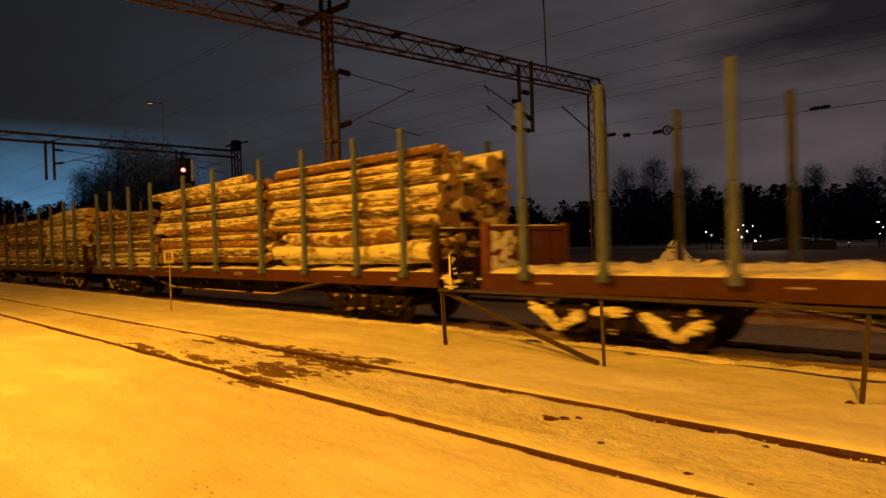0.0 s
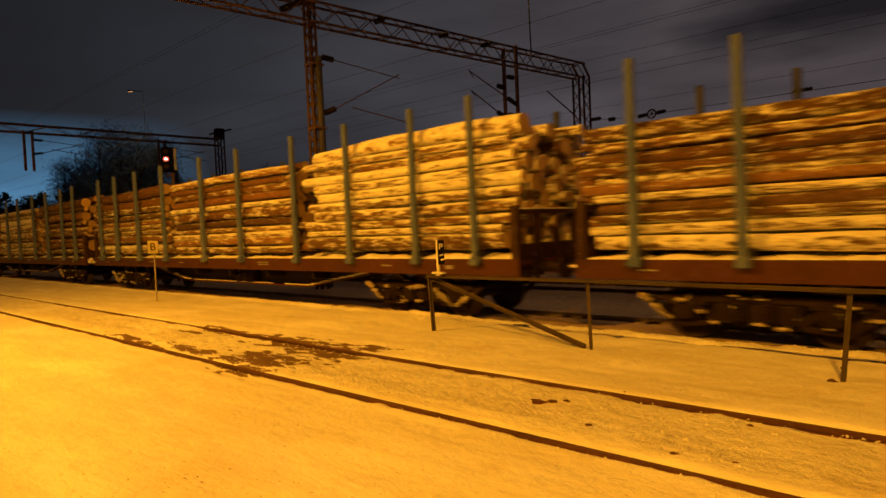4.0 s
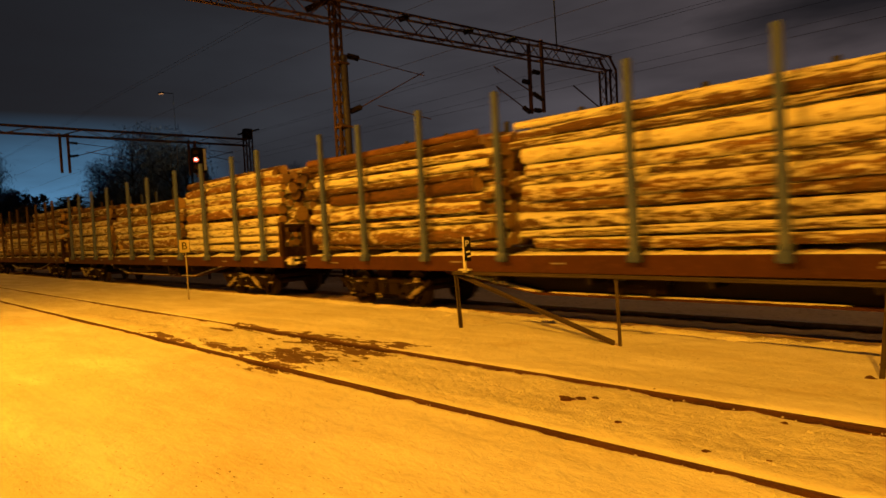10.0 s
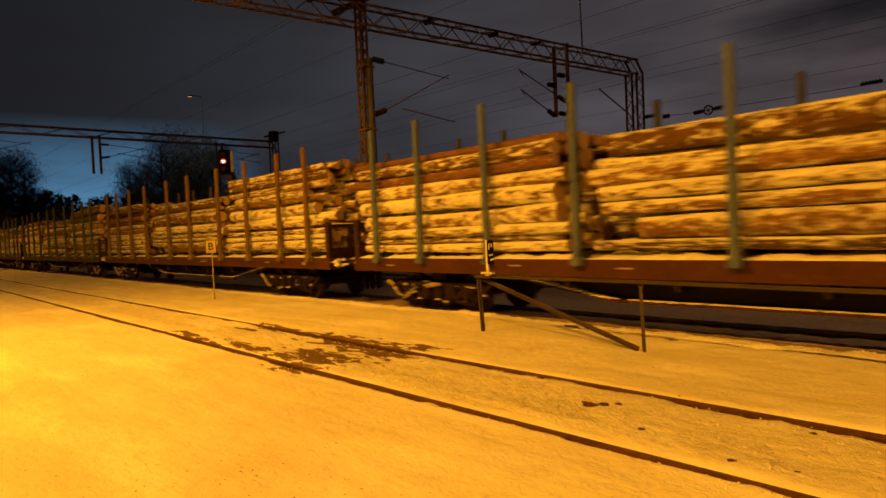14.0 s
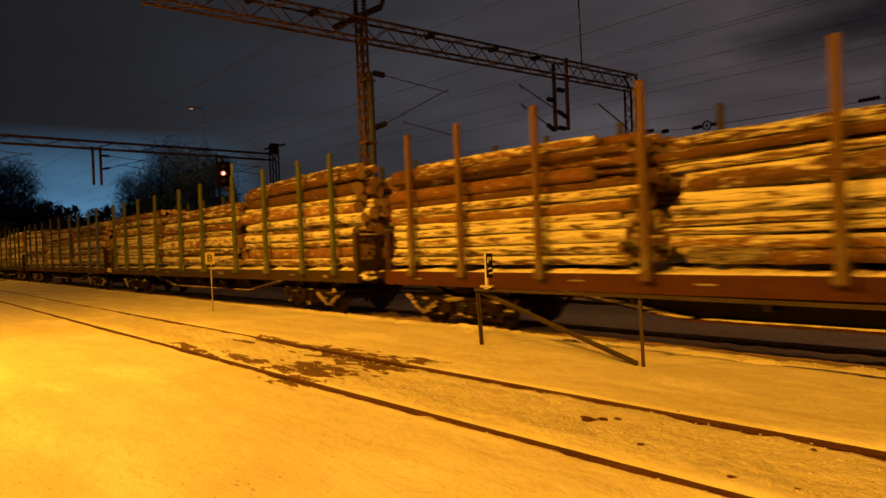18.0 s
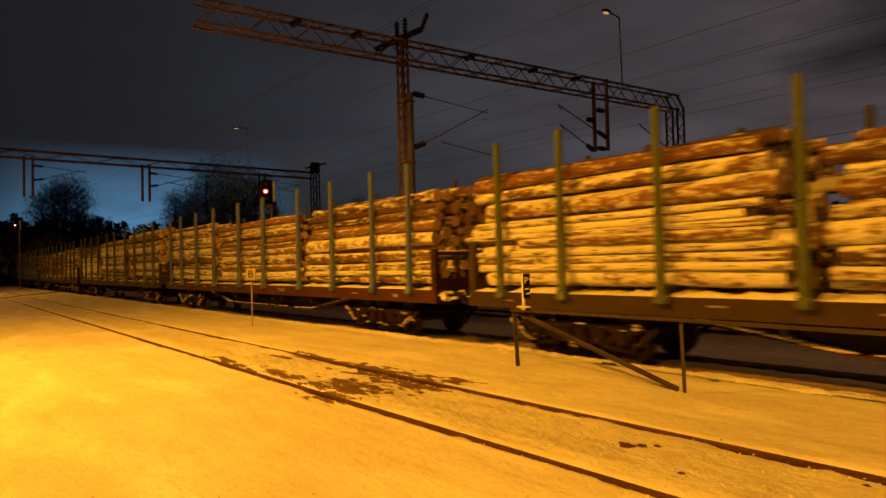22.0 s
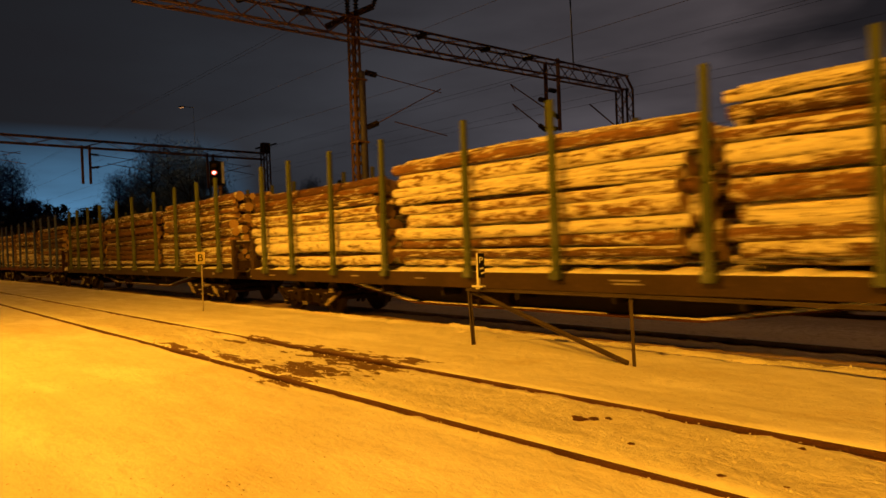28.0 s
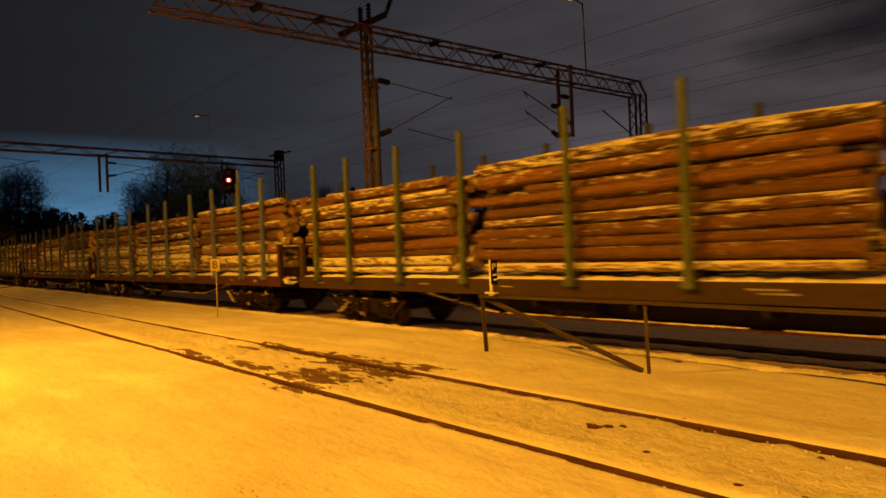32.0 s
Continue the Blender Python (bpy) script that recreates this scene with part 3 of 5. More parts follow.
# ---- railing beside the main track, with the P marker on its end post ----
def railing():
    ob = empty("barrier_railing", pose(-7.63, 7.93, 0), "rusted angle-iron railing with a slanting brace, standing in snow", "railing")
    posts = ((0.0, 0.0, -0.07, 0.0), (3.13, -0.02, -0.03, 0.0), (6.21, -0.20, 0.10, 0.05), (9.35, -0.25, 0.0, 0.0))
    for i, (x, y, lean, _) in enumerate(posts):
        bm = bmesh.new()
        if i == 0:
            bar(bm, (x, y, -0.25), (x + lean, y, 0.95), 0.03)
            bar(bm, (x + 0.02, y + 0.02, -0.25), (x + lean + 0.02, y + 0.02, 0.95), 0.012, 0.06)
        else:
            for s in (-0.012, 0.012):
                bar(bm, (x + s, y, -0.25), (x + lean + s, y, 0.96), 0.008, 0.028)
            for z in (0.15, 0.5, 0.85):
                bar(bm, (x + lean * z - 0.018, y, z), (x + lean * z + 0.018, y, z), 0.02)
        part("post", bm, FENCE, ob)
    tops = [(x + lean, y, 0.985) for x, y, lean, _ in posts]
    for a, b in zip(tops, tops[1:]):
        a, b = Vector(a), Vector(b)
        bm = bmesh.new()
        bar(bm, a + Vector((-0.05, 0, 0)), b + Vector((0.0, 0, 0)), 0.012, 0.045)
        bar(bm, a + Vector((-0.05, -0.025, -0.018)), b + Vector((0.0, -0.025, -0.018)), 0.045, 0.012)
        part("top_bar", bm, FENCE, ob)
    bm = bmesh.new()
    bar(bm, (-0.04, 0.035, 0.93), (3.0, 0.02, 0.0), 0.05, 0.012)
    bar(bm, (-0.04, 0.062, 0.955), (3.0, 0.047, 0.025), 0.012, 0.06)
    part("brace", bm, FENCE, ob)
    bm = bmesh.new()
    tube(bm, (3.13, 0, 0.92), (3.07, -0.03, 0.92), 0.02, n=6)
    part("bolt", bm, FENCE, ob)


railing()


def p_marker():
    ob = empty("track_marker", pose(-7.42, 7.90, 1.0), "small white post with a black P plate standing on the railing", "marker")
    bm = bmesh.new()
    box(bm, -0.028, 0.028, -0.02, 0.02, 0.06, 0.62, 0.005)
    part("post", bm, WHITE, ob)
    bm = bmesh.new()
    box(bm, -0.13, 0.13, -0.05, 0.05, 0.03, 0.065, 0.008)
    box(bm, -0.05, 0.05, -0.03, 0.03, 0.0, 0.03, 0.004)
    part("foot_plate", bm, WHITE, ob)
    turn = pose(0.085, -0.01, 0.40, 0, 0, 32)
    bm = bmesh.new()
    box(bm, -0.055, 0.055, -0.012, 0.012, -0.20, 0.22, 0.004, turn)
    plate = part("plate", bm, BLACK, ob, "black plate with a white letter P")
    letter("letter", "P", 0.15, turn @ pose(0, -0.016, 0.10, 90, 0, 0), WHITE, plate)
    for z in (-0.04, -0.12):
        bm = bmesh.new()
        box(bm, -0.035, 0.035, -0.018, -0.0125, z - 0.012, z + 0.012, 0, turn @ pose(0, 0, 0, 0, -14, 0))
        part("mark", bm, WHITE, plate)


p_marker()


def b_sign():
    ob = empty("track_sign", pose(-18.86, 7.82, 0), "yellow plate with a black B on a thin pole", "sign")
    bm = bmesh.new()
    tube(bm, (0, 0, -0.3), (0, 0, 1.8), 0.022, n=8)
    part("pole", bm, FADED, ob)
    face = pose(0, -0.03, 1.62, 0, 0, 58)
    bm = bmesh.new()
    box(bm, -0.15, 0.15, -0.008, 0.008, -0.20, 0.20, 0.003, face)
    plate = part("plate", bm, YELLOW, ob)
    letter("letter", "B", 0.31, face @ pose(0, -0.011, 0.0, 90, 0, 0), BLACK, plate)
    bm = bmesh.new()
    for a in ((-0.15, 0.15, 0.19, 0.2), (-0.15, 0.15, -0.2, -0.19), (-0.15, -0.14, -0.2, 0.2), (0.14, 0.15, -0.2, 0.2)):
        box(bm, a[0], a[1], -0.0115, -0.0085, a[2], a[3], 0, face)
    part("border", bm, BLACK, plate)


b_sign()


# stones and frozen clods on the snow
def clod(x, y, size, seed, material, label):
    bm = bmesh.new()
    lump(bm, (0, 0, size * 0.2), (size, size * 0.7, size * 0.34), seed, 3, 0.8)
    ob = tagged(part("clod", bm, material), label, "clod", "clods on the snow")
    ob.location = (x, y, float(ground_shape(np.array([x]), np.array([y]))[0][0]) - size * 0.1)


for i, (x, y, s) in enumerate(((-2.86, 4.93, 0.032), (-1.96, 4.64, 0.034), (-1.74, 5.71, 0.03), (-3.66, 5.30, 0.075), (-3.52, 5.36, 0.05), (-3.42, 5.46, 0.035), (-3.75, 5.36, 0.03), (-1.50, 7.70, 0.05),
                               (-1.55, 4.75, 0.018))):
    clod(x, y, s, i + 1, RAIL_STEEL, "dark frozen clod on trodden snow")


def crumbs():
    """Loose snow crumbs pushed up along the siding rails and the bank of the main track."""
    rnd = random.Random(77)
    verts, faces = [], []
    shape = ((1, 0, 0), (-1, 0, 0), (0, 1, 0), (0, -1, 0), (0, 0, 1))
    sides = ((0, 2, 4), (2, 1, 4), (1, 3, 4), (3, 0, 4))
    spots = []
    for rail_y in (NEAR_RAIL, FAR_RAIL):
        for k in range(300):
            spots.append((-0.8 - 15.5 * rnd.random() ** 1.3, rail_y - 0.12 - abs(rnd.gauss(0, 0.05)), rnd.uniform(0.005, 0.017)))
    for k in range(1000):
        spots.append((-0.8 - 18.0 * rnd.random(), MAIN_Y - 1.74 - 0.24 * rnd.random(), rnd.uniform(0.008, 0.024)))
    for k in range(220):
        spots.append((-1.0 - 11.0 * rnd.random(), rnd.uniform(NEAR_RAIL + 0.1, FAR_RAIL - 0.2), rnd.uniform(0.008, 0.024)))
    xs, ys = np.array([s[0] for s in spots]), np.array([s[1] for s in spots])
    hs = ground_shape(xs, ys)[0]
    for (x, y, s), z in zip(spots, hs):
        i = len(verts)
        turn = rnd.uniform(0, 6.28)
        for a, b, c in shape:
            k = s * rnd.uniform(0.6, 1.3)
            verts.append((x + k * (a * math.cos(turn) - b * math.sin(turn)), y + k * (a * math.sin(turn) + b * math.cos(turn)), z + k * c * 0.9 - 0.002))
        faces += [(i + p, i + q, i + r) for p, q, r in sides]
    mesh = bpy.data.meshes.new("snow_crumbs")
    mesh.from_pydata(verts, [], faces)
    mesh.materials.append(CLUMP)
    tagged(new("snow_crumbs", mesh), "loose snow crumbs along the rails", "snow crumbs", kind="stuff")


crumbs()


# ---- wagons ----
def finish_mesh(name, bm, materials):
    mesh = bpy.data.meshes.new(name)
    bm.to_mesh(mesh)
    bm.free()
    for m in materials:
        mesh.materials.append(m)
    return mesh


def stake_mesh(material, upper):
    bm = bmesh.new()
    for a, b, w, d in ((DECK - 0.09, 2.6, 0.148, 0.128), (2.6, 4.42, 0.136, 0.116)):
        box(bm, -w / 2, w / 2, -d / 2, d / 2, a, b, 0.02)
    # inner faces take a darker steel: the far stakes' shade is in the colour
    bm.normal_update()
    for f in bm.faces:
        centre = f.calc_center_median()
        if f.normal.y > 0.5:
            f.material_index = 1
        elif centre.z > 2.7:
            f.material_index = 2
    return finish_mesh("stake", bm, [material, INNER_SHADE_STEEL, upper])


def foot_mesh(material):
    """The bolted pocket that a stake stands in, with frozen snow in its corner."""
    bm = bmesh.new()
    box(bm, -0.105, 0.105, -0.09, 0.10, DECK - 0.12, DECK + 0.06, 0.02)
    for x in (-0.08, 0.08):
        tube(bm, (x, -0.11, DECK - 0.06), (x, -0.095, DECK - 0.06), 0.025, n=6)
    mesh = bpy.data.meshes.new("stake_pocket")
    bm.to_mesh(mesh)
    bm.free()
    mesh.materials.append(material)
    return mesh


def wheelset_mesh():
    bm = bmesh.new()
    tube(bm, (0, -1.05, 0), (0, 1.05, 0), 0.085, n=10)
    for s in (-1, 1):
        tube(bm, (0, s * 0.735, 0), (0, s * 0.865, 0), 0.455, n=28)
        tube(bm, (0, s * 0.715, 0), (0, s * 0.735, 0), 0.485, n=28)
        tube(bm, (0, s * 0.865, 0), (0, s * 0.885, 0), 0.40, 0.36, n=24)
        tube(bm, (0, s * 0.885, 0), (0, s * 0.93, 0), 0.13, n=14)
        for k in range(6):
            a = k * math.tau / 6
            lump(bm, (0.27 * math.cos(a), s * 0.885, 0.27 * math.sin(a)), (0.06, 0.02, 0.05), k, 1)
    return finish_mesh("wheelset", bm, [WHEEL_STEEL])


def bogie_frame_mesh():
    """Both side frames, the bolster and the end beams."""
    bm = bmesh.new()
    for s in (-1, 1):
        y0, y1 = (s * 0.95, s * 1.10) if s > 0 else (s * 1.10, s * 0.95)
        box(bm, -1.55, 1.55, y0, y1, 0.62, 0.76, 0.02)
        box(bm, -0.62, 0.62, y0, y1, 0.30, 0.64, 0.04)
        for x in (-1.05, 1.05):
            box(bm, x - 0.34, x + 0.34, y0, y1, 0.56, 0.66, 0.02)
        bar(bm, (-0.6, s * 1.02, 0.35), (-1.0, s * 1.02, 0.62), 0.10, 0.12)
        bar(bm, (0.6, s * 1.02, 0.35), (1.0, s * 1.02, 0.62), 0.10, 0.12)
        for x in (-1, 1):
            bar(bm, (x * 1.78, s * 1.04, 0.74), (x * 1.22, s * 1.04, 0.28), 0.09, 0.10)
            bar(bm, (x * 1.30, s * 1.04, 0.24), (x * 0.62, s * 1.04, 0.30), 0.07, 0.08)
    box(bm, -0.28, 0.28, -1.0, 1.0, 0.52, 1.02, 0.03)
    for x in (-1.52, 1.52):
        box(bm, x - 0.05, x + 0.05, -1.0, 1.0, 0.60, 0.72, 0.01)
    return finish_mesh("bogie_frame", bm, [DARK_STEEL])


def axle_box_mesh():
    bm = bmesh.new()
    box(bm, -0.19, 0.19, -0.09, 0.09, -0.16, 0.17, 0.05)
    tube(bm, (0, -0.14, 0), (0, -0.08, 0), 0.12, n=14)
    for a in range(4):
        tube(bm, (0.08 * math.cos(a * 1.57 + 0.8), -0.155, 0.08 * math.sin(a * 1.57 + 0.8)), (0.08 * math.cos(a * 1.57 + 0.8), -0.135, 0.08 * math.sin(a * 1.57 + 0.8)), 0.018, n=6)
    return finish_mesh("axle_box", bm, [DARK_STEEL])


def spring_mesh():
    bm = bmesh.new()
    turns = [(0.075 * math.cos(k * 0.7), 0.075 * math.sin(k * 0.7), k * 0.0066) for k in range(46)]
    sweep(bm, turns, 0.017, 5)
    return finish_mesh("coil_spring", bm, [DARK_STEEL])


def brake_mesh():
    bm = bmesh.new()
    box(bm, -0.05, 0.05, -0.06, 0.06, -0.17, 0.17, 0.02)
    bar(bm, (0, 0, 0.15), (0.02, 0, 0.42), 0.04)
    return finish_mesh("brake_shoe", bm, [DARK_STEEL])


def ice_mesh(a, b, thick, seed, snow):
    """Snow packed along one slanting member of the running gear, from a to b in the side plane, broken off in places."""
    bm = bmesh.new()
    rnd = random.Random(seed)
    for k in range(30):
        u = rnd.random()
        swell = 0.45 + 0.55 * math.sin(math.pi * min(1.0, 0.15 + 0.85 * u)) + 0.35 * noise.noise(Vector((u * 4.0, seed * 1.3, 0)))
        t = thick * max(0.25, swell) * rnd.uniform(0.6, 1.15)
        lump(bm, (a[0] + (b[0] - a[0]) * u + rnd.gauss(0, thick * 0.25), rnd.uniform(-0.02, 0.02), a[1] + (b[1] - a[1]) * u + rnd.gauss(0, thick * 0.35)), (t * rnd.uniform(1.2, 2.2), 0.06, t * 0.85), seed + k, 2, 0.55)
    return finish_mesh("packed_snow", bm, [snow])


def snow_bits_mesh(seed):
    """Small cakes of snow on the ledges, axle boxes and springs of a bogie's near side."""
    bm = bmesh.new()
    rnd = random.Random(seed)
    spots = [(-1.05, 0.66), (1.05, 0.66), (-1.05, 0.33), (1.05, 0.33), (-0.2, 0.70), (0.2, 0.70), (0.0, 0.33)]
    rnd.shuffle(spots)
    for k in range(12):
        x, z = spots[k] if k < 5 else (rnd.uniform(-1.6, 1.6), rnd.choice((0.30, 0.45, 0.66, 0.78)))
        lump(bm, (x + rnd.uniform(-0.15, 0.15), rnd.uniform(-0.03, 0.03), z + rnd.uniform(-0.03, 0.03)), (rnd.uniform(0.04, 0.12), 0.06, rnd.uniform(0.012, 0.04)), seed + k, 2, 0.7)
    return finish_mesh("caked_snow", bm, [CAKED_SNOW])


SNOW_BITS = [snow_bits_mesh(300 + 40 * i) for i in range(3)]
WHEELSET, BOGIE_FRAME, AXLE_BOX, SPRING, BRAKE = wheelset_mesh(), bogie_frame_mesh(), axle_box_mesh(), spring_mesh(), brake_mesh()
ARMS = (((-1.80, 0.74), (-1.24, 0.30)), ((-1.20, 0.28), (-0.72, 0.60)), ((-0.40, 0.64), (0.20, 0.67)), ((0.50, 0.62), (1.00, 0.28)), ((1.05, 0.27), (1.55, 0.56)))
ICE = [ice_mesh(a, b, 0.085, 10 * i, CLUMP) for i, (a, b) in enumerate(ARMS)]
THIN_ICE = [ice_mesh(a, b, 0.042, 70 + 10 * i, CAKED_SNOW) for i, (a, b) in enumerate(ARMS)]
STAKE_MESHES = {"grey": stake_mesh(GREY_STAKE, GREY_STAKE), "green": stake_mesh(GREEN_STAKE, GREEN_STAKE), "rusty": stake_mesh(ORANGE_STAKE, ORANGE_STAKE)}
FOOT_MESHES = {"grey": foot_mesh(GREY_STAKE), "green": foot_mesh(GREEN_STAKE), "rusty": foot_mesh(ORANGE_STAKE)}


def buffer_mesh():
    bm = bmesh.new()
    box(bm, -0.03, 0.02, -0.18, 0.18, -0.18, 0.18, 0.01)
    tube(bm, (0, 0, 0), (0.36, 0, 0), 0.10, n=14)
    tube(bm, (0.36, 0, 0), (0.54, 0, 0), 0.075, n=12)
    tube(bm, (0.54, 0, 0), (0.575, 0, 0), 0.22, 0.20, n=20)
    return finish_mesh("buffer", bm, [DARK_STEEL])


def coupling_mesh():
    bm = bmesh.new()
    box(bm, -0.25, 0.25, -0.14, 0.14, -0.14, 0.14, 0.03)
    for s in (-1, 1):
        bar(bm, (0.2, s * 0.06, 0), (0.62, s * 0.05, -0.06), 0.05)
    tube(bm, (0.6, -0.09, -0.06), (0.6, 0.09, -0.06), 0.035, n=8)
    return finish_mesh("coupling", bm, [DARK_STEEL])


BUFFER, COUPLING = buffer_mesh(), coupling_mesh()


def sill_mesh(side, paint):
    """A channel-shaped side sill, full length."""
    bm = bmesh.new()
    y = side * 1.5
    outline = [(y, 0.84), (y, DECK), (y - side * 0.10, DECK), (y - side * 0.10, DECK - 0.03), (y - side * 0.025, DECK - 0.03), (y - side * 0.025, 0.87),
               (y - side * 0.10, 0.87), (y - side * 0.10, 0.84)]
    profile(bm, outline, -11.2, 11.2)
    for x in [k * 1.4 - 10.5 for k in range(16)]:
        box(bm, x - 0.012, x + 0.012, min(y - side * 0.09, y - side * 0.03), max(y - side * 0.09, y - side * 0.03), 0.88, DECK - 0.04)
    return finish_mesh("side_sill", bm, [paint])


def deck_mesh(paint):
    bm = bmesh.new()
    box(bm, -11.2, 11.2, -1.395, 1.395, DECK - 0.12, DECK - 0.03)
    for x in [k * 1.6 - 10.4 for k in range(14)]:
        box(bm, x - 0.05, x + 0.05, -1.38, 1.38, 0.88, DECK - 0.12)
    return finish_mesh("deck", bm, [paint])


def centre_beam_mesh(paint):
    """Fish-bellied centre girder under the deck."""
    bm = bmesh.new()
    for y in (-0.78, 0.74):
        top = [(-11.0, 0.88), (11.0, 0.88)]
        belly = [(11.0, 0.76), (6.2, 0.76), (3.6, 0.36), (-3.6, 0.36), (-6.2, 0.76), (-11.0, 0.76)]
        a = [bm.verts.new((x, y, z)) for x, z in top + belly]
        b = [bm.verts.new((x, y + 0.04, z)) for x, z in top + belly]
        n = len(a)
        for i in range(n):
            bm.faces.new((a[i], a[(i + 1) % n], b[(i + 1) % n], b[i]))
        bm.faces.new(a)
        bm.faces.new(b[::-1])
    bmesh.ops.recalc_face_normals(bm, faces=bm.faces[:])
    for x in (-4.4, -2.2, 0, 2.2, 4.4):
        box(bm, x - 0.03, x + 0.03, -1.35, 1.35, 0.62, 0.86)
    return finish_mesh("centre_girder", bm, [paint])


def flange_mesh(material, lift, wide):
    """The plate along a belly girder's lower edge, or the snow that lies on it."""
    bm = bmesh.new()
    line = [(6.2, 0.76), (3.6, 0.36), (-3.6, 0.36), (-6.2, 0.76)]
    for (xa, za), (xb, zb) in zip(line, line[1:]):
        bar(bm, (xa, -0.84, za + lift), (xb, -0.84, zb + lift), wide, 0.035)
    return finish_mesh("girder_flange", bm, [material])


def bulkhead_mesh(paint, tall):
    """The pieces of a low end wall: plate, corner post, rib, top rail."""
    out = {}
    for key, size, bevel in (("bulkhead", (0.06, 2.70, tall), 0.0), ("corner_post", (0.18, 0.14, 1.32), 0.015), ("rib", (0.14, 0.08, 0.86), 0.0), ("top_rail", (0.16, 2.68, 0.09), 0.01)):
        bm = bmesh.new()
        box(bm, -size[0] / 2, size[0] / 2, -size[1] / 2, size[1] / 2, 0, size[2], bevel)
        out[key] = finish_mesh(key, bm, [paint])
    return out


def tank_mesh():
    bm = bmesh.new()
    tube(bm, (-0.55, 0, 0), (0.55, 0, 0), 0.19, n=16)
    for x in (-0.3, 0.3):
        box(bm, x - 0.03, x + 0.03, -0.21, 0.21, -0.21, 0.3)
    return finish_mesh("air_tank", bm, [DARK_STEEL])


def rods_mesh():
    """The brake rod between the bogies."""
    bm = bmesh.new()
    tube(bm, (-5.5, 0.1, 0.5), (5.5, 0.1, 0.5), 0.03, n=6)
    return finish_mesh("brake_rod", bm, [DARK_STEEL])


def snow_strip_mesh():
    """Thin broken snow on the level part of the girder flange."""
    bm = bmesh.new()
    rnd = random.Random(8)
    for k in range(26):
        lump(bm, (rnd.uniform(-3.3, 3.3), -0.87, 0.39), (rnd.uniform(0.2, 0.5), 0.08, 0.02), k, 1, 0.3)
    for s in (-1, 1):
        for k in range(14):
            u = (k + rnd.uniform(-0.3, 0.3)) / 13
            lump(bm, (s * (3.7 + 2.4 * u), -0.88, 0.40 + 0.40 * u), (0.20, 0.12, 0.035), k + 40, 1, 0.3)
    return finish_mesh("flange_snow", bm, [CLUMP])


def deck_snow_mesh(seed, depth):
    """Uneven snow that lies on the deck."""
    bm = bmesh.new()
    nx, ny = 260, 18
    rows = []
    for i in range(nx + 1):
        x = -11.1 + 22.2 * i / nx
        row = []
        for j in range(ny + 1):
            y = -1.44 + 2.88 * j / ny
            rim = min(1.0, (1.44 - abs(y)) / 0.2, (11.1 - abs(x)) / 0.3)
            v = noise.fractal(Vector((x * 2.2, y * 2.6, seed * 9.7)), 0.55, 2.1, 6)
            row.append(bm.verts.new((x, y, DECK + 0.004 + max(0.0, rim) * depth * (0.55 + 0.9 * v) + 0.012)))
        rows.append(row)
    for a, b in zip(rows, rows[1:]):
        for j in range(ny):
            bm.faces.new((a[j], b[j], b[j + 1], a[j + 1]))
    edge = rows[0] + [r[-1] for r in rows[1:]] + rows[-1][-2::-1] + [r[0] for r in rows[-2:0:-1]]
    low = [bm.verts.new((v.co.x, v.co.y, DECK - 0.026)) for v in edge]
    for i in range(len(edge)):
        k = (i + 1) % len(edge)
        bm.faces.new((edge[i], edge[k], low[k], low[i]))
    bmesh.ops.recalc_face_normals(bm, faces=bm.faces[:])
    for f in bm.faces:
        f.smooth = True
    return finish_mesh("deck_snow", bm, [CLUMP])


def plate_mesh(w, h, material):
    bm = bmesh.new()
    box(bm, -w / 2, w / 2, -0.008, 0.0, -h / 2, h / 2)
    return finish_mesh("label_bar", bm, [material])


def bolster_mesh():
    """The cross beam between two stakes, which carries the logs."""
    bm = bmesh.new()
    box(bm, -0.09, 0.09, -1.42, 1.42, -0.02, 0.14, 0.015)
    return finish_mesh("bolster", bm, [GIRDER_STEEL])


def rim_snow_mesh():
    """Snow along the top of a bulkhead."""
    bm = bmesh.new()
    snow_rnd = random.Random(14)
    for k in range(26):
        lump(bm, (0, -1.35 + k * 0.106, 0.98), (0.07, snow_rnd.uniform(0.06, 0.13), snow_rnd.uniform(0.012, 0.035)), k, 1, 0.3)
    return finish_mesh("rim_snow", bm, [CLUMP])


def end_snow_mesh():
    """Snow caught on the headstock and the buffers."""
    bm = bmesh.new()
    snow_rnd = random.Random(19)
    for k in range(16):
        lump(bm, (snow_rnd.uniform(-0.1, 0.25), snow_rnd.uniform(-1.4, -0.5), snow_rnd.uniform(-0.12, 0.10)), (snow_rnd.uniform(0.05, 0.14), 0.10, snow_rnd.uniform(0.03, 0.09)), k, 1, 0.5)
    return finish_mesh("end_snow", bm, [CLUMP])


BOLSTER, RIM_SNOW, END_SNOW = bolster_mesh(), rim_snow_mesh(), end_snow_mesh()
TANK, RODS = tank_mesh(), rods_mesh()
FLANGE, FLANGE_SNOW = flange_mesh(RED_STEEL, 0.0, 0.26), snow_strip_mesh()
SETS = {}
for key, steel in (("red", RED_STEEL), ("olive", OLIVE_STEEL)):
    SETS[key] = {"near": sill_mesh(-1, steel), "far": sill_mesh(1, steel), "deck": deck_mesh(steel), "girder": centre_beam_mesh(GIRDER_STEEL), "bulkhead": bulkhead_mesh(SHADED_BULKHEAD if key == "red" else steel, 0.30)}
DECK_SNOW = [deck_snow_mesh(1, 0.07), deck_snow_mesh(2, 0.09), deck_snow_mesh(3, 0.11)]
BARS = [plate_mesh(0.55, 0.03, FADED), plate_mesh(0.32, 0.03, FADED), plate_mesh(0.2, 0.08, FADED)]
WHEELS = []
MOVING = []


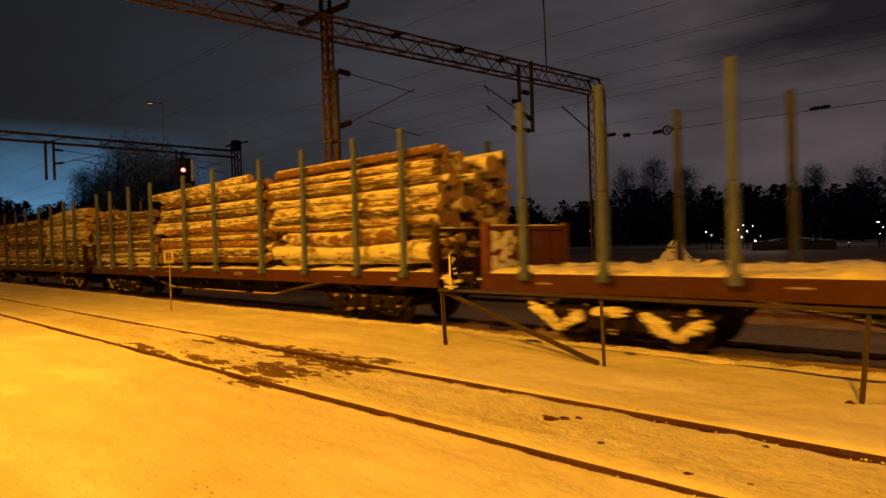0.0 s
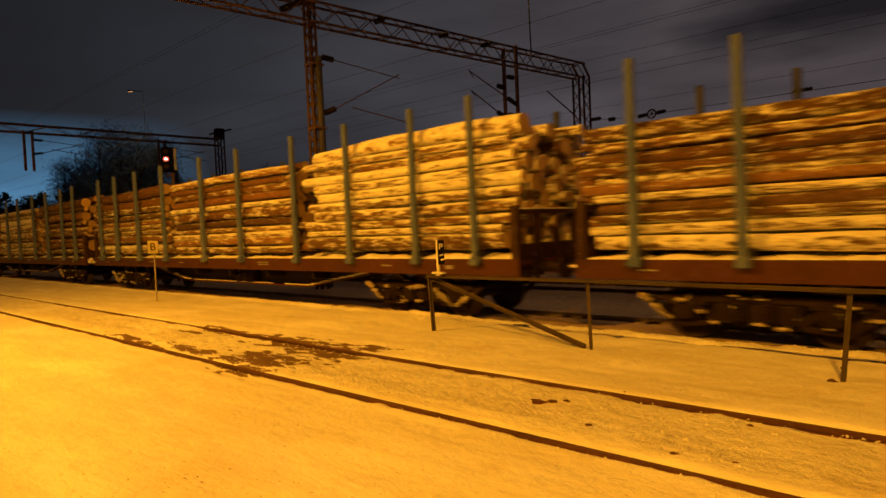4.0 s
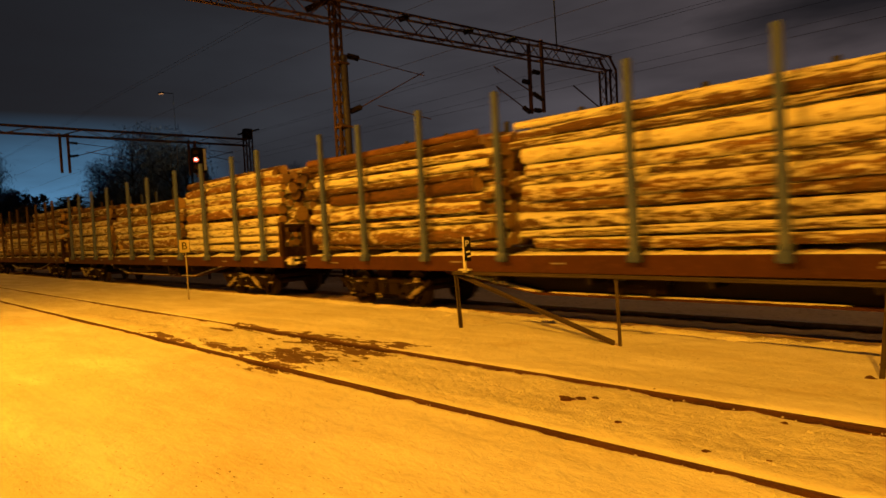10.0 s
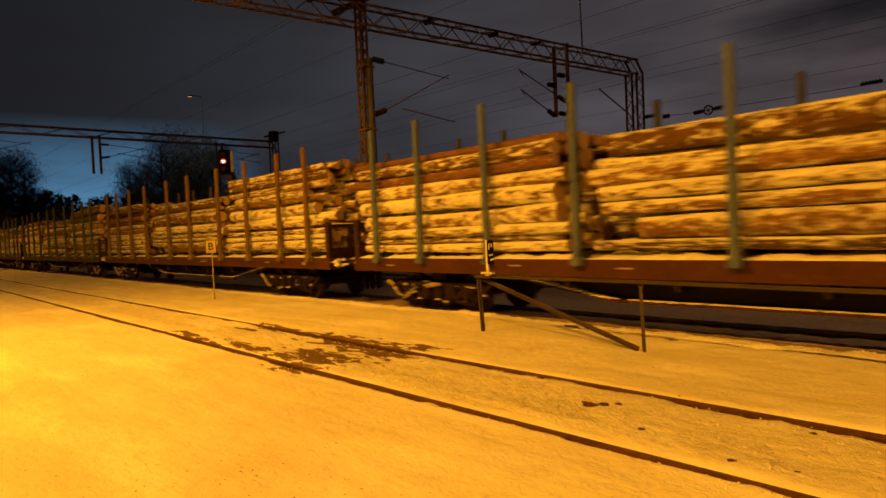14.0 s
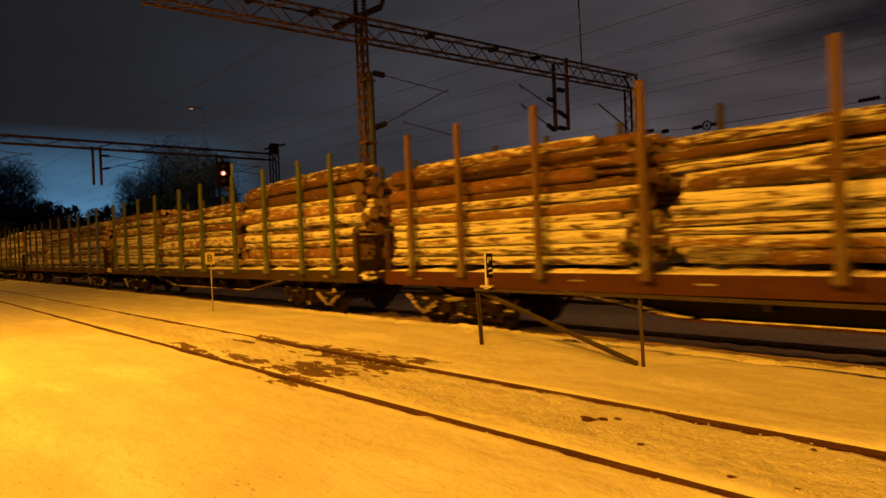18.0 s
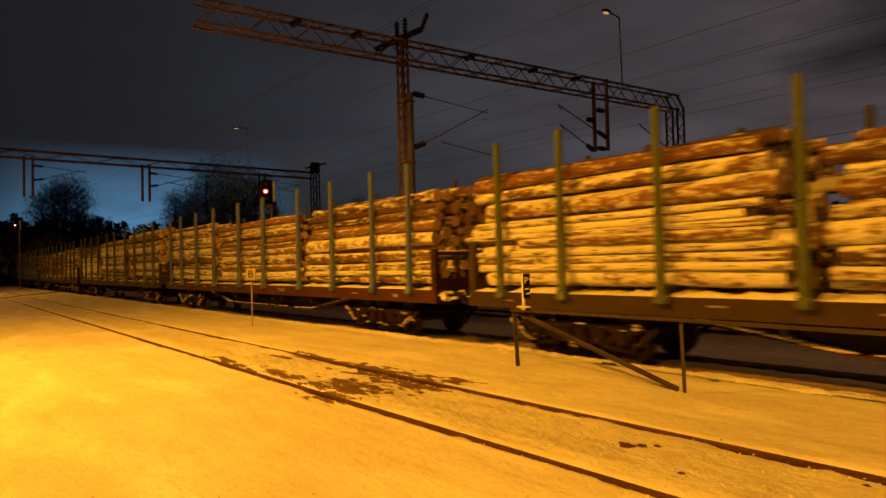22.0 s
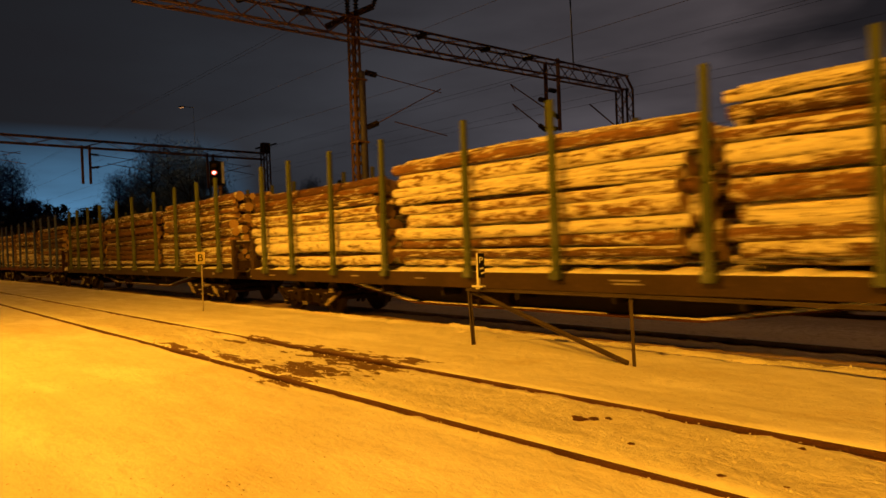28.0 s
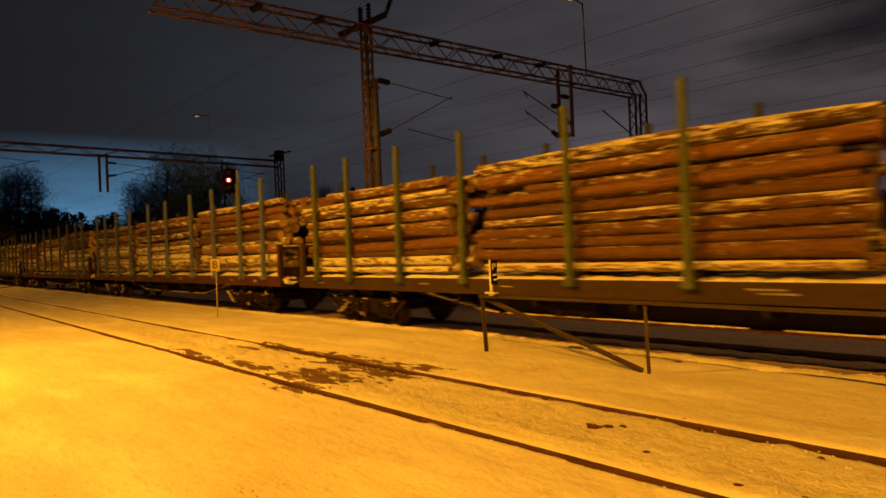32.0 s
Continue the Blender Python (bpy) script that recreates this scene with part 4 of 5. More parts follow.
def plastered_snow_mesh(count, y0, y1, tall, seed, snow):
    """Snow blown against a bulkhead: a lumpy sheet, thickest low down."""
    bm = bmesh.new()
    rnd = random.Random(seed)
    for k in range(count):
        y, z = rnd.uniform(y0, y1), 0.06 + tall * rnd.random() ** 1.3
        lump(bm, (0.05, y, z), (0.035, rnd.uniform(0.10, 0.22), rnd.uniform(0.05, 0.12)), k, 1, 0.5)
    return finish_mesh("plastered_snow", bm, [snow])


PLASTER = plastered_snow_mesh(34, -1.35, -0.55, 0.80, 31, CLUMP)
RED_END = bulkhead_mesh(LIT_BULKHEAD, 0.90)


def wagon(index, paint, stake, label, snow=0):
    rnd = random.Random(100 + index)
    ob = empty("timber_wagon", pose(train_x(0) - index * PITCH, MAIN_Y, 0), label, "freight wagon", "wagons of the timber train")
    parts = dict(SETS[paint])
    if index < 0:
        parts["bulkhead"] = RED_END
    flat = Matrix.Identity(4)
    share("side_sill", parts["near"], flat, ob)
    share("side_sill", parts["far"], flat, ob)
    share("deck", parts["deck"], flat, ob)
    share("centre_girder", parts["girder"], flat, ob)
    share("brake_rod", RODS, flat, ob)
    share("girder_flange", FLANGE, flat, ob)
    tagged(share("flange_snow", FLANGE_SNOW, flat, ob), "snow lying on the girder flange", kind="stuff")
    share("air_tank", TANK, pose(rnd.uniform(-2, 2), -0.9, 0.62), ob)
    tagged(share("deck_snow", DECK_SNOW[snow], flat, ob), "uneven snow lying on the deck", kind="stuff")
    for s in (-1, 1):
        wall = share("bulkhead", parts["bulkhead"]["bulkhead"], pose(s * 11.1, 0, DECK - 0.02), ob)
        for y in (-1.42, 1.42):
            share("corner_post", parts["bulkhead"]["corner_post"], pose(0, y, -0.28), wall)
        for y in (-0.7, 0.0, 0.7):
            share("rib", parts["bulkhead"]["rib"], pose(0, y, 0.01), wall)
        share("top_rail", parts["bulkhead"]["top_rail"], pose(0, 0, 0.88), wall)
        tagged(share("rim_snow", RIM_SNOW, flat, wall), "snow line on the bulkhead's top", kind="stuff")
        if rnd.random() < 0.85:
            tagged(share("end_snow", END_SNOW, pose(s * 11.25, 0, 1.05), ob), "snow caught on the headstock", kind="stuff")
        if index < 0 and s < 0:
            tagged(share("plastered_snow", PLASTER, flat, wall), "snow blown against the bulkhead", kind="stuff")
        share("coupling", COUPLING, pose(s * 11.2, 0, 0.98, 0, 0, 0 if s > 0 else 180), ob)
        for y in (-0.87, 0.87):
            share("buffer", BUFFER, pose(s * 11.23, y, 1.0, 0, 0, 0 if s > 0 else 180), ob)
    for x in STAKES:
        if index >= 0:
            share("bolster", BOLSTER, pose(x, 0, DECK), ob)
        for y in (-1, 1):
            turn = pose(x, y * 1.56, 0, 0, 0, 0 if y < 0 else 180)
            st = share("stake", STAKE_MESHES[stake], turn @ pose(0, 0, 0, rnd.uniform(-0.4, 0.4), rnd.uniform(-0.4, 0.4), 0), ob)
            share("stake_pocket", FOOT_MESHES[stake], flat, st)
    for x, kind, z in ((9.6, 2, 1.0), (7.6, 1, 1.02), (2.4, 0, 1.06), (2.4, 0, 1.0), (-5.4, 1, 1.04), (-9.8, 1, 1.0), (-2.9, 1, 1.02)):
        share("label_bar", BARS[kind], pose(x + rnd.uniform(-0.2, 0.2), -1.503, z), ob)
    for s in (-1, 1):
        bogie = new("bogie")
        bogie.parent = ob
        bogie.matrix_basis = pose(8.15 if s > 0 else (-9.0 if stake == "rusty" else -8.4), 0, RAIL_Z)
        share("bogie_frame", BOGIE_FRAME, flat, bogie)
        for x in (-1.05, 1.05):
            wheel = share("wheelset", WHEELSET, pose(x, 0, 0.46), bogie)
            WHEELS.append((wheel, x))
            for y in (-1, 1):
                share("axle_box", AXLE_BOX, pose(x, y * 1.03, 0.46, 0, 0, 0 if y < 0 else 180), bogie)
                share("brake_shoe", BRAKE, pose(x + (0.53 if x < 0 else -0.53), y * 0.8, 0.46), bogie)
        for x in (-0.2, 0.2):
            share("coil_spring", SPRING, pose(x, -1.13, 0.36), bogie)
        tagged(share("caked_snow", SNOW_BITS[rnd.randrange(3)], pose(0, -1.13, 0), bogie), "small cakes of snow on the bogie", kind="stuff")
        for k, snow_mesh in enumerate(ICE if index < 0 else THIN_ICE):
            if index < 0 or rnd.random() < (0.75, 0.3, 0.5, 0.12, 0.4)[k]:
                tagged(share("packed_snow", snow_mesh, pose(0, -1.14, 0), bogie), "snow packed on the bogie", kind="stuff")
    MOVING.append((ob, index))
    return ob


# ---- timber: logs of several shapes, stacked between the stakes ----
def log_mesh(seed):
    """One log, one metre long and half a metre of radius, bent and knobbly; the ends are sawn."""
    rnd = random.Random(seed)
    bm = bmesh.new()
    n, rings = 10, 10
    rows = []
    bend, bend2 = rnd.uniform(-0.22, 0.22), rnd.uniform(-0.16, 0.16)
    for i in range(rings):
        u = i / (rings - 1)
        r = 0.5 * (1.06 - 0.16 * u)
        lift = math.sin(math.pi * u)
        rows.append([bm.verts.new((u - 0.5, r * math.cos(k * math.tau / n) * rnd.uniform(0.88, 1.1) + bend * lift, r * math.sin(k * math.tau / n) * rnd.uniform(0.88, 1.1) + bend2 * lift)) for k in range(n)])
    for a, b in zip(rows, rows[1:]):
        for k in range(n):
            f = bm.faces.new((a[k], b[k], b[(k + 1) % n], a[(k + 1) % n]))
            f.smooth = True
    for row, flip in ((rows[0], 1), (rows[-1], 0)):
        f = bm.faces.new(row[::-1] if not flip else row)
        f.material_index = 1
    bmesh.ops.recalc_face_normals(bm, faces=bm.faces[:])
    return bm


LOGS = {}
for key, bark in (("bare", LOG_BARE), ("mixed", LOG_MIXED), ("snowy", LOG_SNOWY)):
    LOGS[key] = [finish_mesh("log", log_mesh(s), [bark, LOG_END]) for s in range(7)]


def stacked(rnd, size, base, top):
    """Circles dropped one by one between the stakes, each into the lowest place that it finds."""
    ys, zs, rs = np.zeros(0), np.zeros(0), np.zeros(0)
    misses = 0
    while misses < 6 and len(ys) < 230:
        r = 0.5 * size * min(1.25, max(0.42, rnd.lognormvariate(-0.30, 0.28)))
        tries = np.array([rnd.uniform(-1.42 + r, 1.42 - r) for _ in range(22)] + [-1.42 + r, 1.42 - r])
        if len(ys):
            gap = np.abs(tries[:, None] - ys[None])
            reach = r + rs[None]
            rest = np.where(gap < reach, zs[None] + np.sqrt(np.maximum(reach ** 2 - gap ** 2, 0)), base + r)
            floor = np.maximum(rest.max(axis=1), base + r)
        else:
            floor = np.full(len(tries), base + r)
        k = int(np.argmin(floor))
        if floor[k] + r > top + 0.05:
            misses += 1
            continue
        ys, zs, rs = np.append(ys, tries[k]), np.append(zs, floor[k]), np.append(rs, r)
    return list(zip(ys.tolist(), zs.tolist(), rs.tolist()))


def timber_pile(index, x0, x1, top, size, snow, label, depth=9.0, stray=()):
    """Logs laid between x0 and x1 of a wagon up to the height top; snow is the share of white logs, low layer to high;
    depth is how far behind the near stakes the buried logs are laid out."""
    rnd = random.Random(int(index * 97 + x0 * 13 + 500))
    pile = empty("timber_pile", pose(train_x(0) - index * PITCH, MAIN_Y, 0), label, "log pile", "loads of the timber train")
    base = DECK + 0.14
    for yc, zc, r in stacked(rnd, size, base, top):
        if yc > -1.42 + depth and zc + r < top - 0.28:
            continue
        rise = min(1, (zc - DECK) / (top - DECK))
        share_white = (snow[0] + (snow[1] - snow[0]) * rise) * (1.55 - 1.0 * rise)
        # neighbouring logs caught the snow together
        cluster = 0.5 + 0.9 * noise.noise(Vector((zc * 1.7, yc * 0.6, index * 3.7 + x0)))
        white = min(0.999, max(0.0, 0.55 * cluster + 0.45 * rnd.random()))
        kind = "snowy" if white < share_white * 0.45 else ("mixed" if white < 0.10 + share_white * 0.95 else "bare")
        length = (x1 - x0) * (rnd.uniform(0.7, 0.88) if rnd.random() < 0.05 else rnd.uniform(0.94, 1.04))
        slack = (x1 - x0) - length
        xc = (x0 + x1) / 2 + rnd.uniform(-0.5, 0.5) * slack + rnd.uniform(-0.15, 0.15)
        # above the low bulkheads the ends hang over
        if zc > DECK + 1.05 and max(abs(x0), abs(x1)) > 10:
            xc += math.copysign(rnd.uniform(0.0, 0.3), x0 + x1)
        flip = rnd.random() < 0.5
        d = 2.0 * r * 0.99
        m = pose(xc, yc, zc, rnd.uniform(0, 360), rnd.uniform(-0.35, 0.35), rnd.uniform(-0.3, 0.3) + (180 if flip else 0))
        share("log", LOGS[kind][rnd.randrange(len(LOGS[kind]))], m @ Matrix.Diagonal((length, d, d, 1)), pile)
    for xc, yc, zc, length, d, kind, tilt in stray:
        share("log", LOGS[kind][rnd.randrange(7)], pose(xc, yc, zc, 40, tilt, 0) @ Matrix.Diagonal((length, d, d, 1)), pile)
    MOVING.append((pile, index))


REAR, MIDDLE, FRONT = (-10.95, -4.32), (-3.62, 3.62), (4.32, 10.95)
RED_LABEL = "rust-red timber wagon with grey-green steel stakes, loaded, on the main track"
OLIVE_LABEL = "olive-brown timber wagon with yellow-green steel stakes, loaded, on the main track"
RUSTY_LABEL = "rust-red timber wagon with rusty steel stakes, loaded, on the main track"
# index, steel, stakes, then for the front, middle and rear load: top, log thickness, white share low and high
TRAIN = [
    (0, "red", "grey", ((4.00, 0.36, 1.6, 1.9), (3.95, 0.33, 0.7, 0.8), (3.45, 0.30, 0.95, 0.35))),
    (1, "red", "grey", ((3.92, 0.34, 1.5, 1.7), (3.78, 0.34, 0.7, 0.15), (3.88, 0.33, 0.75, 0.15))),
    (2, "red", "grey", ((3.96, 0.35, 0.28, 0.08), (3.92, 0.32, 1.6, 2.0), (3.82, 0.33, 0.7, 0.4))),
    (3, "red", "grey", ((3.86, 0.34, 1.2, 1.0), (3.50, 0.38, 1.2, 0.6), (3.68, 0.36, 2.6, -1.2))),
    (4, "red", "rusty", ((3.98, 0.32, 1.2, 0.8), (3.50, 0.30, 1.3, 0.4), (3.70, 0.32, 2.2, -0.8))),
    (5, "olive", "green", ((3.68, 0.33, 1.4, 0.10), (3.55, 0.34, 0.7, 0.5), (3.80, 0.31, 1.6, 0.15))),
    (6, "red", "grey", ((3.80, 0.31, 1.45, -0.1), (3.58, 0.28, 0.8, 0.9), (3.85, 0.31, 1.5, 1.8))),
    (7, "olive", "green", ((4.14, 0.36, 1.0, 0.9), (3.80, 0.33, 1.1, 0.8), (3.60, 0.31, 0.8, 0.5))),
    (8, "olive", "green", ((3.85, 0.30, 1.0, 0.2), (3.72, 0.31, 0.30, 0.05), (3.55, 0.31, 0.4, 0.15))),
    (9, "red", "grey", ((3.75, 0.32, 0.6, 0.4), (3.6, 0.32, 0.6, 0.5), (3.7, 0.32, 0.7, 0.4))),
    (10, "red", "grey", ((3.8, 0.33, 0.6, 0.4), (3.7, 0.33, 0.6, 0.5), (3.6, 0.33, 0.7, 0.4))),
    (11, "olive", "green", ((3.7, 0.33, 0.6, 0.4), (3.8, 0.33, 0.6, 0.5), (3.6, 0.33, 0.7, 0.4))),
    (12, "red", "grey", ((3.8, 0.34, 0.6, 0.4), (3.7, 0.34, 0.6, 0.5), (3.6, 0.34, 0.7, 0.4))),
    (13, "red", "grey", ((3.8, 0.35, 0.6, 0.4), (3.6, 0.35, 0.6, 0.5), (3.7, 0.35, 0.7, 0.4))),
    (14, "red", "grey", ((3.7, 0.36, 0.6, 0.4), (3.8, 0.36, 0.6, 0.5), (3.6, 0.36, 0.7, 0.4))),
]
STRAY = {
    (0, 1): ((-0.9, -1.15, 3.93, 7.4, 0.27, "snowy", -1.0), (-1.0, -1.22, 2.55, 7.7, 0.36, "snowy", 0.5)),
    (5, 0): ((7.7, -1.15, 3.71, 6.7, 0.34, "bare", -1.2), (7.8, -1.1, 3.87, 6.4, 0.32, "bare", -1.8), (7.9, -0.6, 3.86, 6.2, 0.27, "mixed", -1.6)),
}


def load_words(low, high):
    if low > 0.72 and high > 0.6:
        return "stacked pulpwood logs plastered with snow on a timber wagon"
    if high < 0.2:
        return "stacked brown pulpwood logs, snowy below, on a timber wagon"
    return "stacked pulpwood logs with patchy snow, on a timber wagon"


tagged(wagon(-1, "red", "grey", "empty rust-red timber wagon with bare stakes and snow on its deck", 2))
for index, paint, stake, loads in TRAIN:
    words = {"grey": RED_LABEL, "green": OLIVE_LABEL, "rusty": RUSTY_LABEL}[stake]
    wagon(index, paint, stake, words, index % 2)
    for place, (x0, x1) in enumerate((FRONT, MIDDLE, REAR)):
        top, thick, low, high = loads[place]
        timber_pile(index, x0, x1, top, thick, (low, high), load_words(low, high), 9.0 if index < 8 or index == 8 and place == 0 else 0.95, STRAY.get((index, place), ()))


# ---- overhead line: portal over the yard, its second one farther off, wires ----
PORTAL = Vector((-19.72, 6.45, 0.0)), Vector((-17.15, 30.0, 0.0))


def lacing(ob, rods, thick, apart):
    """Diagonal rods, each a part; those of a far portal joined."""
    bm = bmesh.new()
    for p, q in rods:
        bar(bm, p, q, thick)
        if apart:
            part("lacing", bm, GALV, ob)
            bm = bmesh.new()
    if apart:
        bm.free()
    else:
        tagged(part("lacing", bm, GALV, ob), kind="stuff")


def lattice_beam(ob, a, b, z0, z1, wide, pitch, apart=True):
    """A box truss from a to b: four chords, then diagonals on every side."""
    a, b = Vector(a), Vector(b)
    way = (b - a).normalized()
    side = Vector((way.y, -way.x, 0)) * wide / 2
    corners = [(s, z) for s in (-1, 1) for z in (z0, z1)]
    for s, z in corners:
        bm = bmesh.new()
        bar(bm, a + side * s + Vector((0, 0, z)), b + side * s + Vector((0, 0, z)), 0.075)
        part("chord", bm, GALV, ob)
    n = max(2, round((b - a).length / pitch))
    for face in range(4):
        rods = []
        for i in range(n):
            p, q = a + (b - a) * (i / n), a + (b - a) * ((i + 1) / n)
            if i % 2:
                p, q = q, p
            if face < 2:
                s = side * (-1, 1)[face]
                rods.append((p + s + Vector((0, 0, z0)), q + s + Vector((0, 0, z1))))
            else:
                z = Vector((0, 0, (z0, z1)[face - 2]))
                rods.append((p + side + z, q - side + z))
        lacing(ob, rods, 0.032, apart)


def lattice_mast(ob, base, z1, w0, w1, pitch, apart=True):
    base = Vector(base)
    legs = []
    for sx in (-1, 1):
        for sy in (-1, 1):
            p0 = base + Vector((sx * w0 / 2, sy * w0 / 2, -0.3))
            p1 = base + Vector((sx * w1 / 2, sy * w1 / 2, z1))
            legs.append((p0, p1))
            bm = bmesh.new()
            bar(bm, p0, p1, 0.085)
            part("mast_leg", bm, MAST_STEEL, ob)
    n = round(z1 / pitch)
    for i, j in ((0, 1), (1, 3), (3, 2), (2, 0)):
        rods = []
        for k in range(n):
            a, b = (i, j) if k % 2 else (j, i)
            p = legs[a][0].lerp(legs[a][1], k / n)
            q = legs[b][0].lerp(legs[b][1], (k + 1) / n)
            rods.append((p, q))
        lacing(ob, rods, 0.035, apart)


def insulator(ob, a, b):
    """A ribbed insulator between a and b."""
    a, b = Vector(a), Vector(b)
    turn = (b - a).to_track_quat("Z", "Y").to_matrix()
    bm = bmesh.new()
    steps = [(0.0, 0.045)] + [((k + e) / 6.5, r) for k in range(6) for e, r in ((0.55, 0.05), (0.7, 0.115), (0.95, 0.07))] + [(1.0, 0.045)]
    rings = [[bm.verts.new(a.lerp(b, u) + turn @ Vector((r * math.cos(k * math.tau / 10), r * math.sin(k * math.tau / 10), 0))) for k in range(10)] for u, r in steps]
    for p, q in zip(rings, rings[1:]):
        for k in range(10):
            bm.faces.new((p[k], p[(k + 1) % 10], q[(k + 1) % 10], q[k]))
    bm.faces.new(rings[0][::-1])
    bm.faces.new(rings[-1])
    part("insulator", bm, INSULATOR, ob)


def steady_arm(ob, root, tip, z_top, z_low, out=2.9):
    """A cantilever: two tubes with insulators at the mast and the drop bracket at the wire."""
    root, tip = Vector(root), Vector(tip)
    way = (tip - root).normalized()
    for z, z_end in ((z_top, z_top - 0.25), (z_low, z_top - 0.1)):
        a = root + Vector((0, 0, z))
        b = root + way * 0.55 + Vector((0, 0, z + 0.12 * (z_end - z)))
        c = tip + Vector((0, 0, z_end))
        insulator(ob, a, b)
        bm = bmesh.new()
        tube(bm, b, c, 0.020, n=6)
        part("bracket_tube", bm, GALV, ob)
    bm = bmesh.new()
    low = root + way * (tip - root).length * 0.35 + Vector((0, 0, z_low + 0.35))
    tube(bm, low, tip + way * 0.25 + Vector((0, 0, z_low + 0.05)), 0.022, n=6)
    part("registration_arm", bm, GALV, ob)


def portal():
    a, b = PORTAL
    ob = empty("catenary_portal", Matrix.Identity(4), "lattice steel portal carrying overhead wires over the yard tracks", "catenary portal")
    lattice_beam(ob, a, b, 9.45, 10.18, 0.55, 0.78)
    way = (b - a).normalized()
    mast = a + way * 7.46
    lattice_mast(ob, mast, 10.4, 0.30, 0.27, 0.40)
    bm = bmesh.new()
    tube(bm, mast + Vector((0.20, 0.18, -0.2)), mast + Vector((0.18, 0.16, 8.25)), 0.135, 0.135, n=16)
    part("cable_duct", bm, PIPE, ob, "pale cable duct on the mast")
    for z in (2.5, 5.6, 7.9):
        bm = bmesh.new()
        box(bm, mast.x - 0.19, mast.x + 0.33, mast.y - 0.19, mast.y + 0.31, z, z + 0.07)
        part("clamp", bm, GALV, ob)
    # switch gear on the mast's head
    bm = bmesh.new()
    bar(bm, mast + Vector((-0.7, -0.75, 9.95)), mast + Vector((0.55, 0.55, 10.65)), 0.20, 0.16)
    part("switch_arm", bm, DARK_STEEL, ob)
    for off, z in (((-0.18, -0.1), 11.0), ((0.0, 0.15), 11.15)):
        insulator(ob, mast + Vector((*off, 10.3)), mast + Vector((*off, z)))
    insulator(ob, mast + Vector((0.55, 0.5, 10.6)), mast + Vector((0.75, 0.65, 11.2)))
    steady_arm(ob, mast + Vector((0.2, 0.3, 0)), mast + Vector((0.3, 4.1, 0)), 8.25, 6.2)
    # hanging frames for the yard tracks
    p = a + way * 17.7
    for k, low, top in ((0.0, 6.85, 10.1), (1.0, 7.0, 10.45)):
        bm = bmesh.new()
        box(bm, p.x - 0.07, p.x + 0.07, p.y + k - 0.07, p.y + k + 0.07, low, top, 0.01)
        part("hanger", bm, GALV, ob)
    bm = bmesh.new()
    bar(bm, p + Vector((0, 0, 7.05)), p + Vector((0, 1.0, 7.05)), 0.07)
    part("hanger_tie", bm, GALV, ob)
    for y, z in ((0.25, 8.85), (-0.55, 8.3), (0.25, 7.05)):
        insulator(ob, p + Vector((0, y, z)), p + Vector((0, y + 0.5, z)))
    for y0, z0, y1, z1 in ((0.95, 7.6, -2.7, 8.65), (-0.1, 6.9, -2.6, 7.8)):
        foot, tip = p + Vector((0, y0, z0)), p + Vector((0.1, y1, z1))
        insulator(ob, foot, foot.lerp(tip, 0.22))
        bm = bmesh.new()
        tube(bm, foot.lerp(tip, 0.22), tip, 0.03, n=6)
        part("bracket_tube", bm, GALV, ob)
        bm = bmesh.new()
        tube(bm, tip, tip + Vector((0, 0.3, -0.25)), 0.02, n=6)
        part("drop_bracket", bm, GALV, ob)
    lattice_mast(ob, b, 9.5, 0.62, 0.62, 0.6)
    for x in (-0.3, 0.3):
        bm = bmesh.new()
        bar(bm, b + Vector((x, -0.3, 10.15)), b + Vector((x, 0.35, 9.5)), 0.09)
        part("knee", bm, GALV, ob)
    bm = bmesh.new()
    bar(bm, b + Vector((-0.2, -0.3, 7.45)), b + Vector((-0.4, -2.7, 8.5)), 0.05)
    part("stay", bm, GALV, ob)
    insulator(ob, b + Vector((0.35, 0.2, 7.22)), b + Vector((1.0, 0.2, 7.22)))
    for k, d in enumerate((3.0, 5.2, 10.1, 13.4, 15.9)):
        p = a + way * d + Vector((0.3, 0, 9.9))
        insulator(ob, p, p + Vector((0.5, 0.06, 0.0)))


portal()


def gantry_lamp():
    foot = Vector((-17.62, 26.1, 10.2))
    ob = empty("yard_lamp", Matrix.Translation(foot), "small yard lamp on a thin pole above the portal beam", "lamp")
    bm = bmesh.new()
    tube(bm, (0, 0, -0.05), (0, -0.1, 3.35), 0.035, n=8)
    part("pole", bm, BLACK, ob)
    bm = bmesh.new()
    tube(bm, (0, -0.1, 3.35), (-0.1, -0.75, 3.5), 0.03, n=8)
    part("arm", bm, BLACK, ob)
    bm = bmesh.new()
    lump(bm, (-0.13, -0.95, 3.5), (0.16, 0.33, 0.10), 3, 2, 0.05)
    part("head", bm, PIPE, ob)
    bm = bmesh.new()
    lump(bm, (-0.13, -0.98, 3.43), (0.10, 0.2, 0.07), 4, 2, 0.02)
    part("lens", bm, DIM_GLOW, ob)


gantry_lamp()


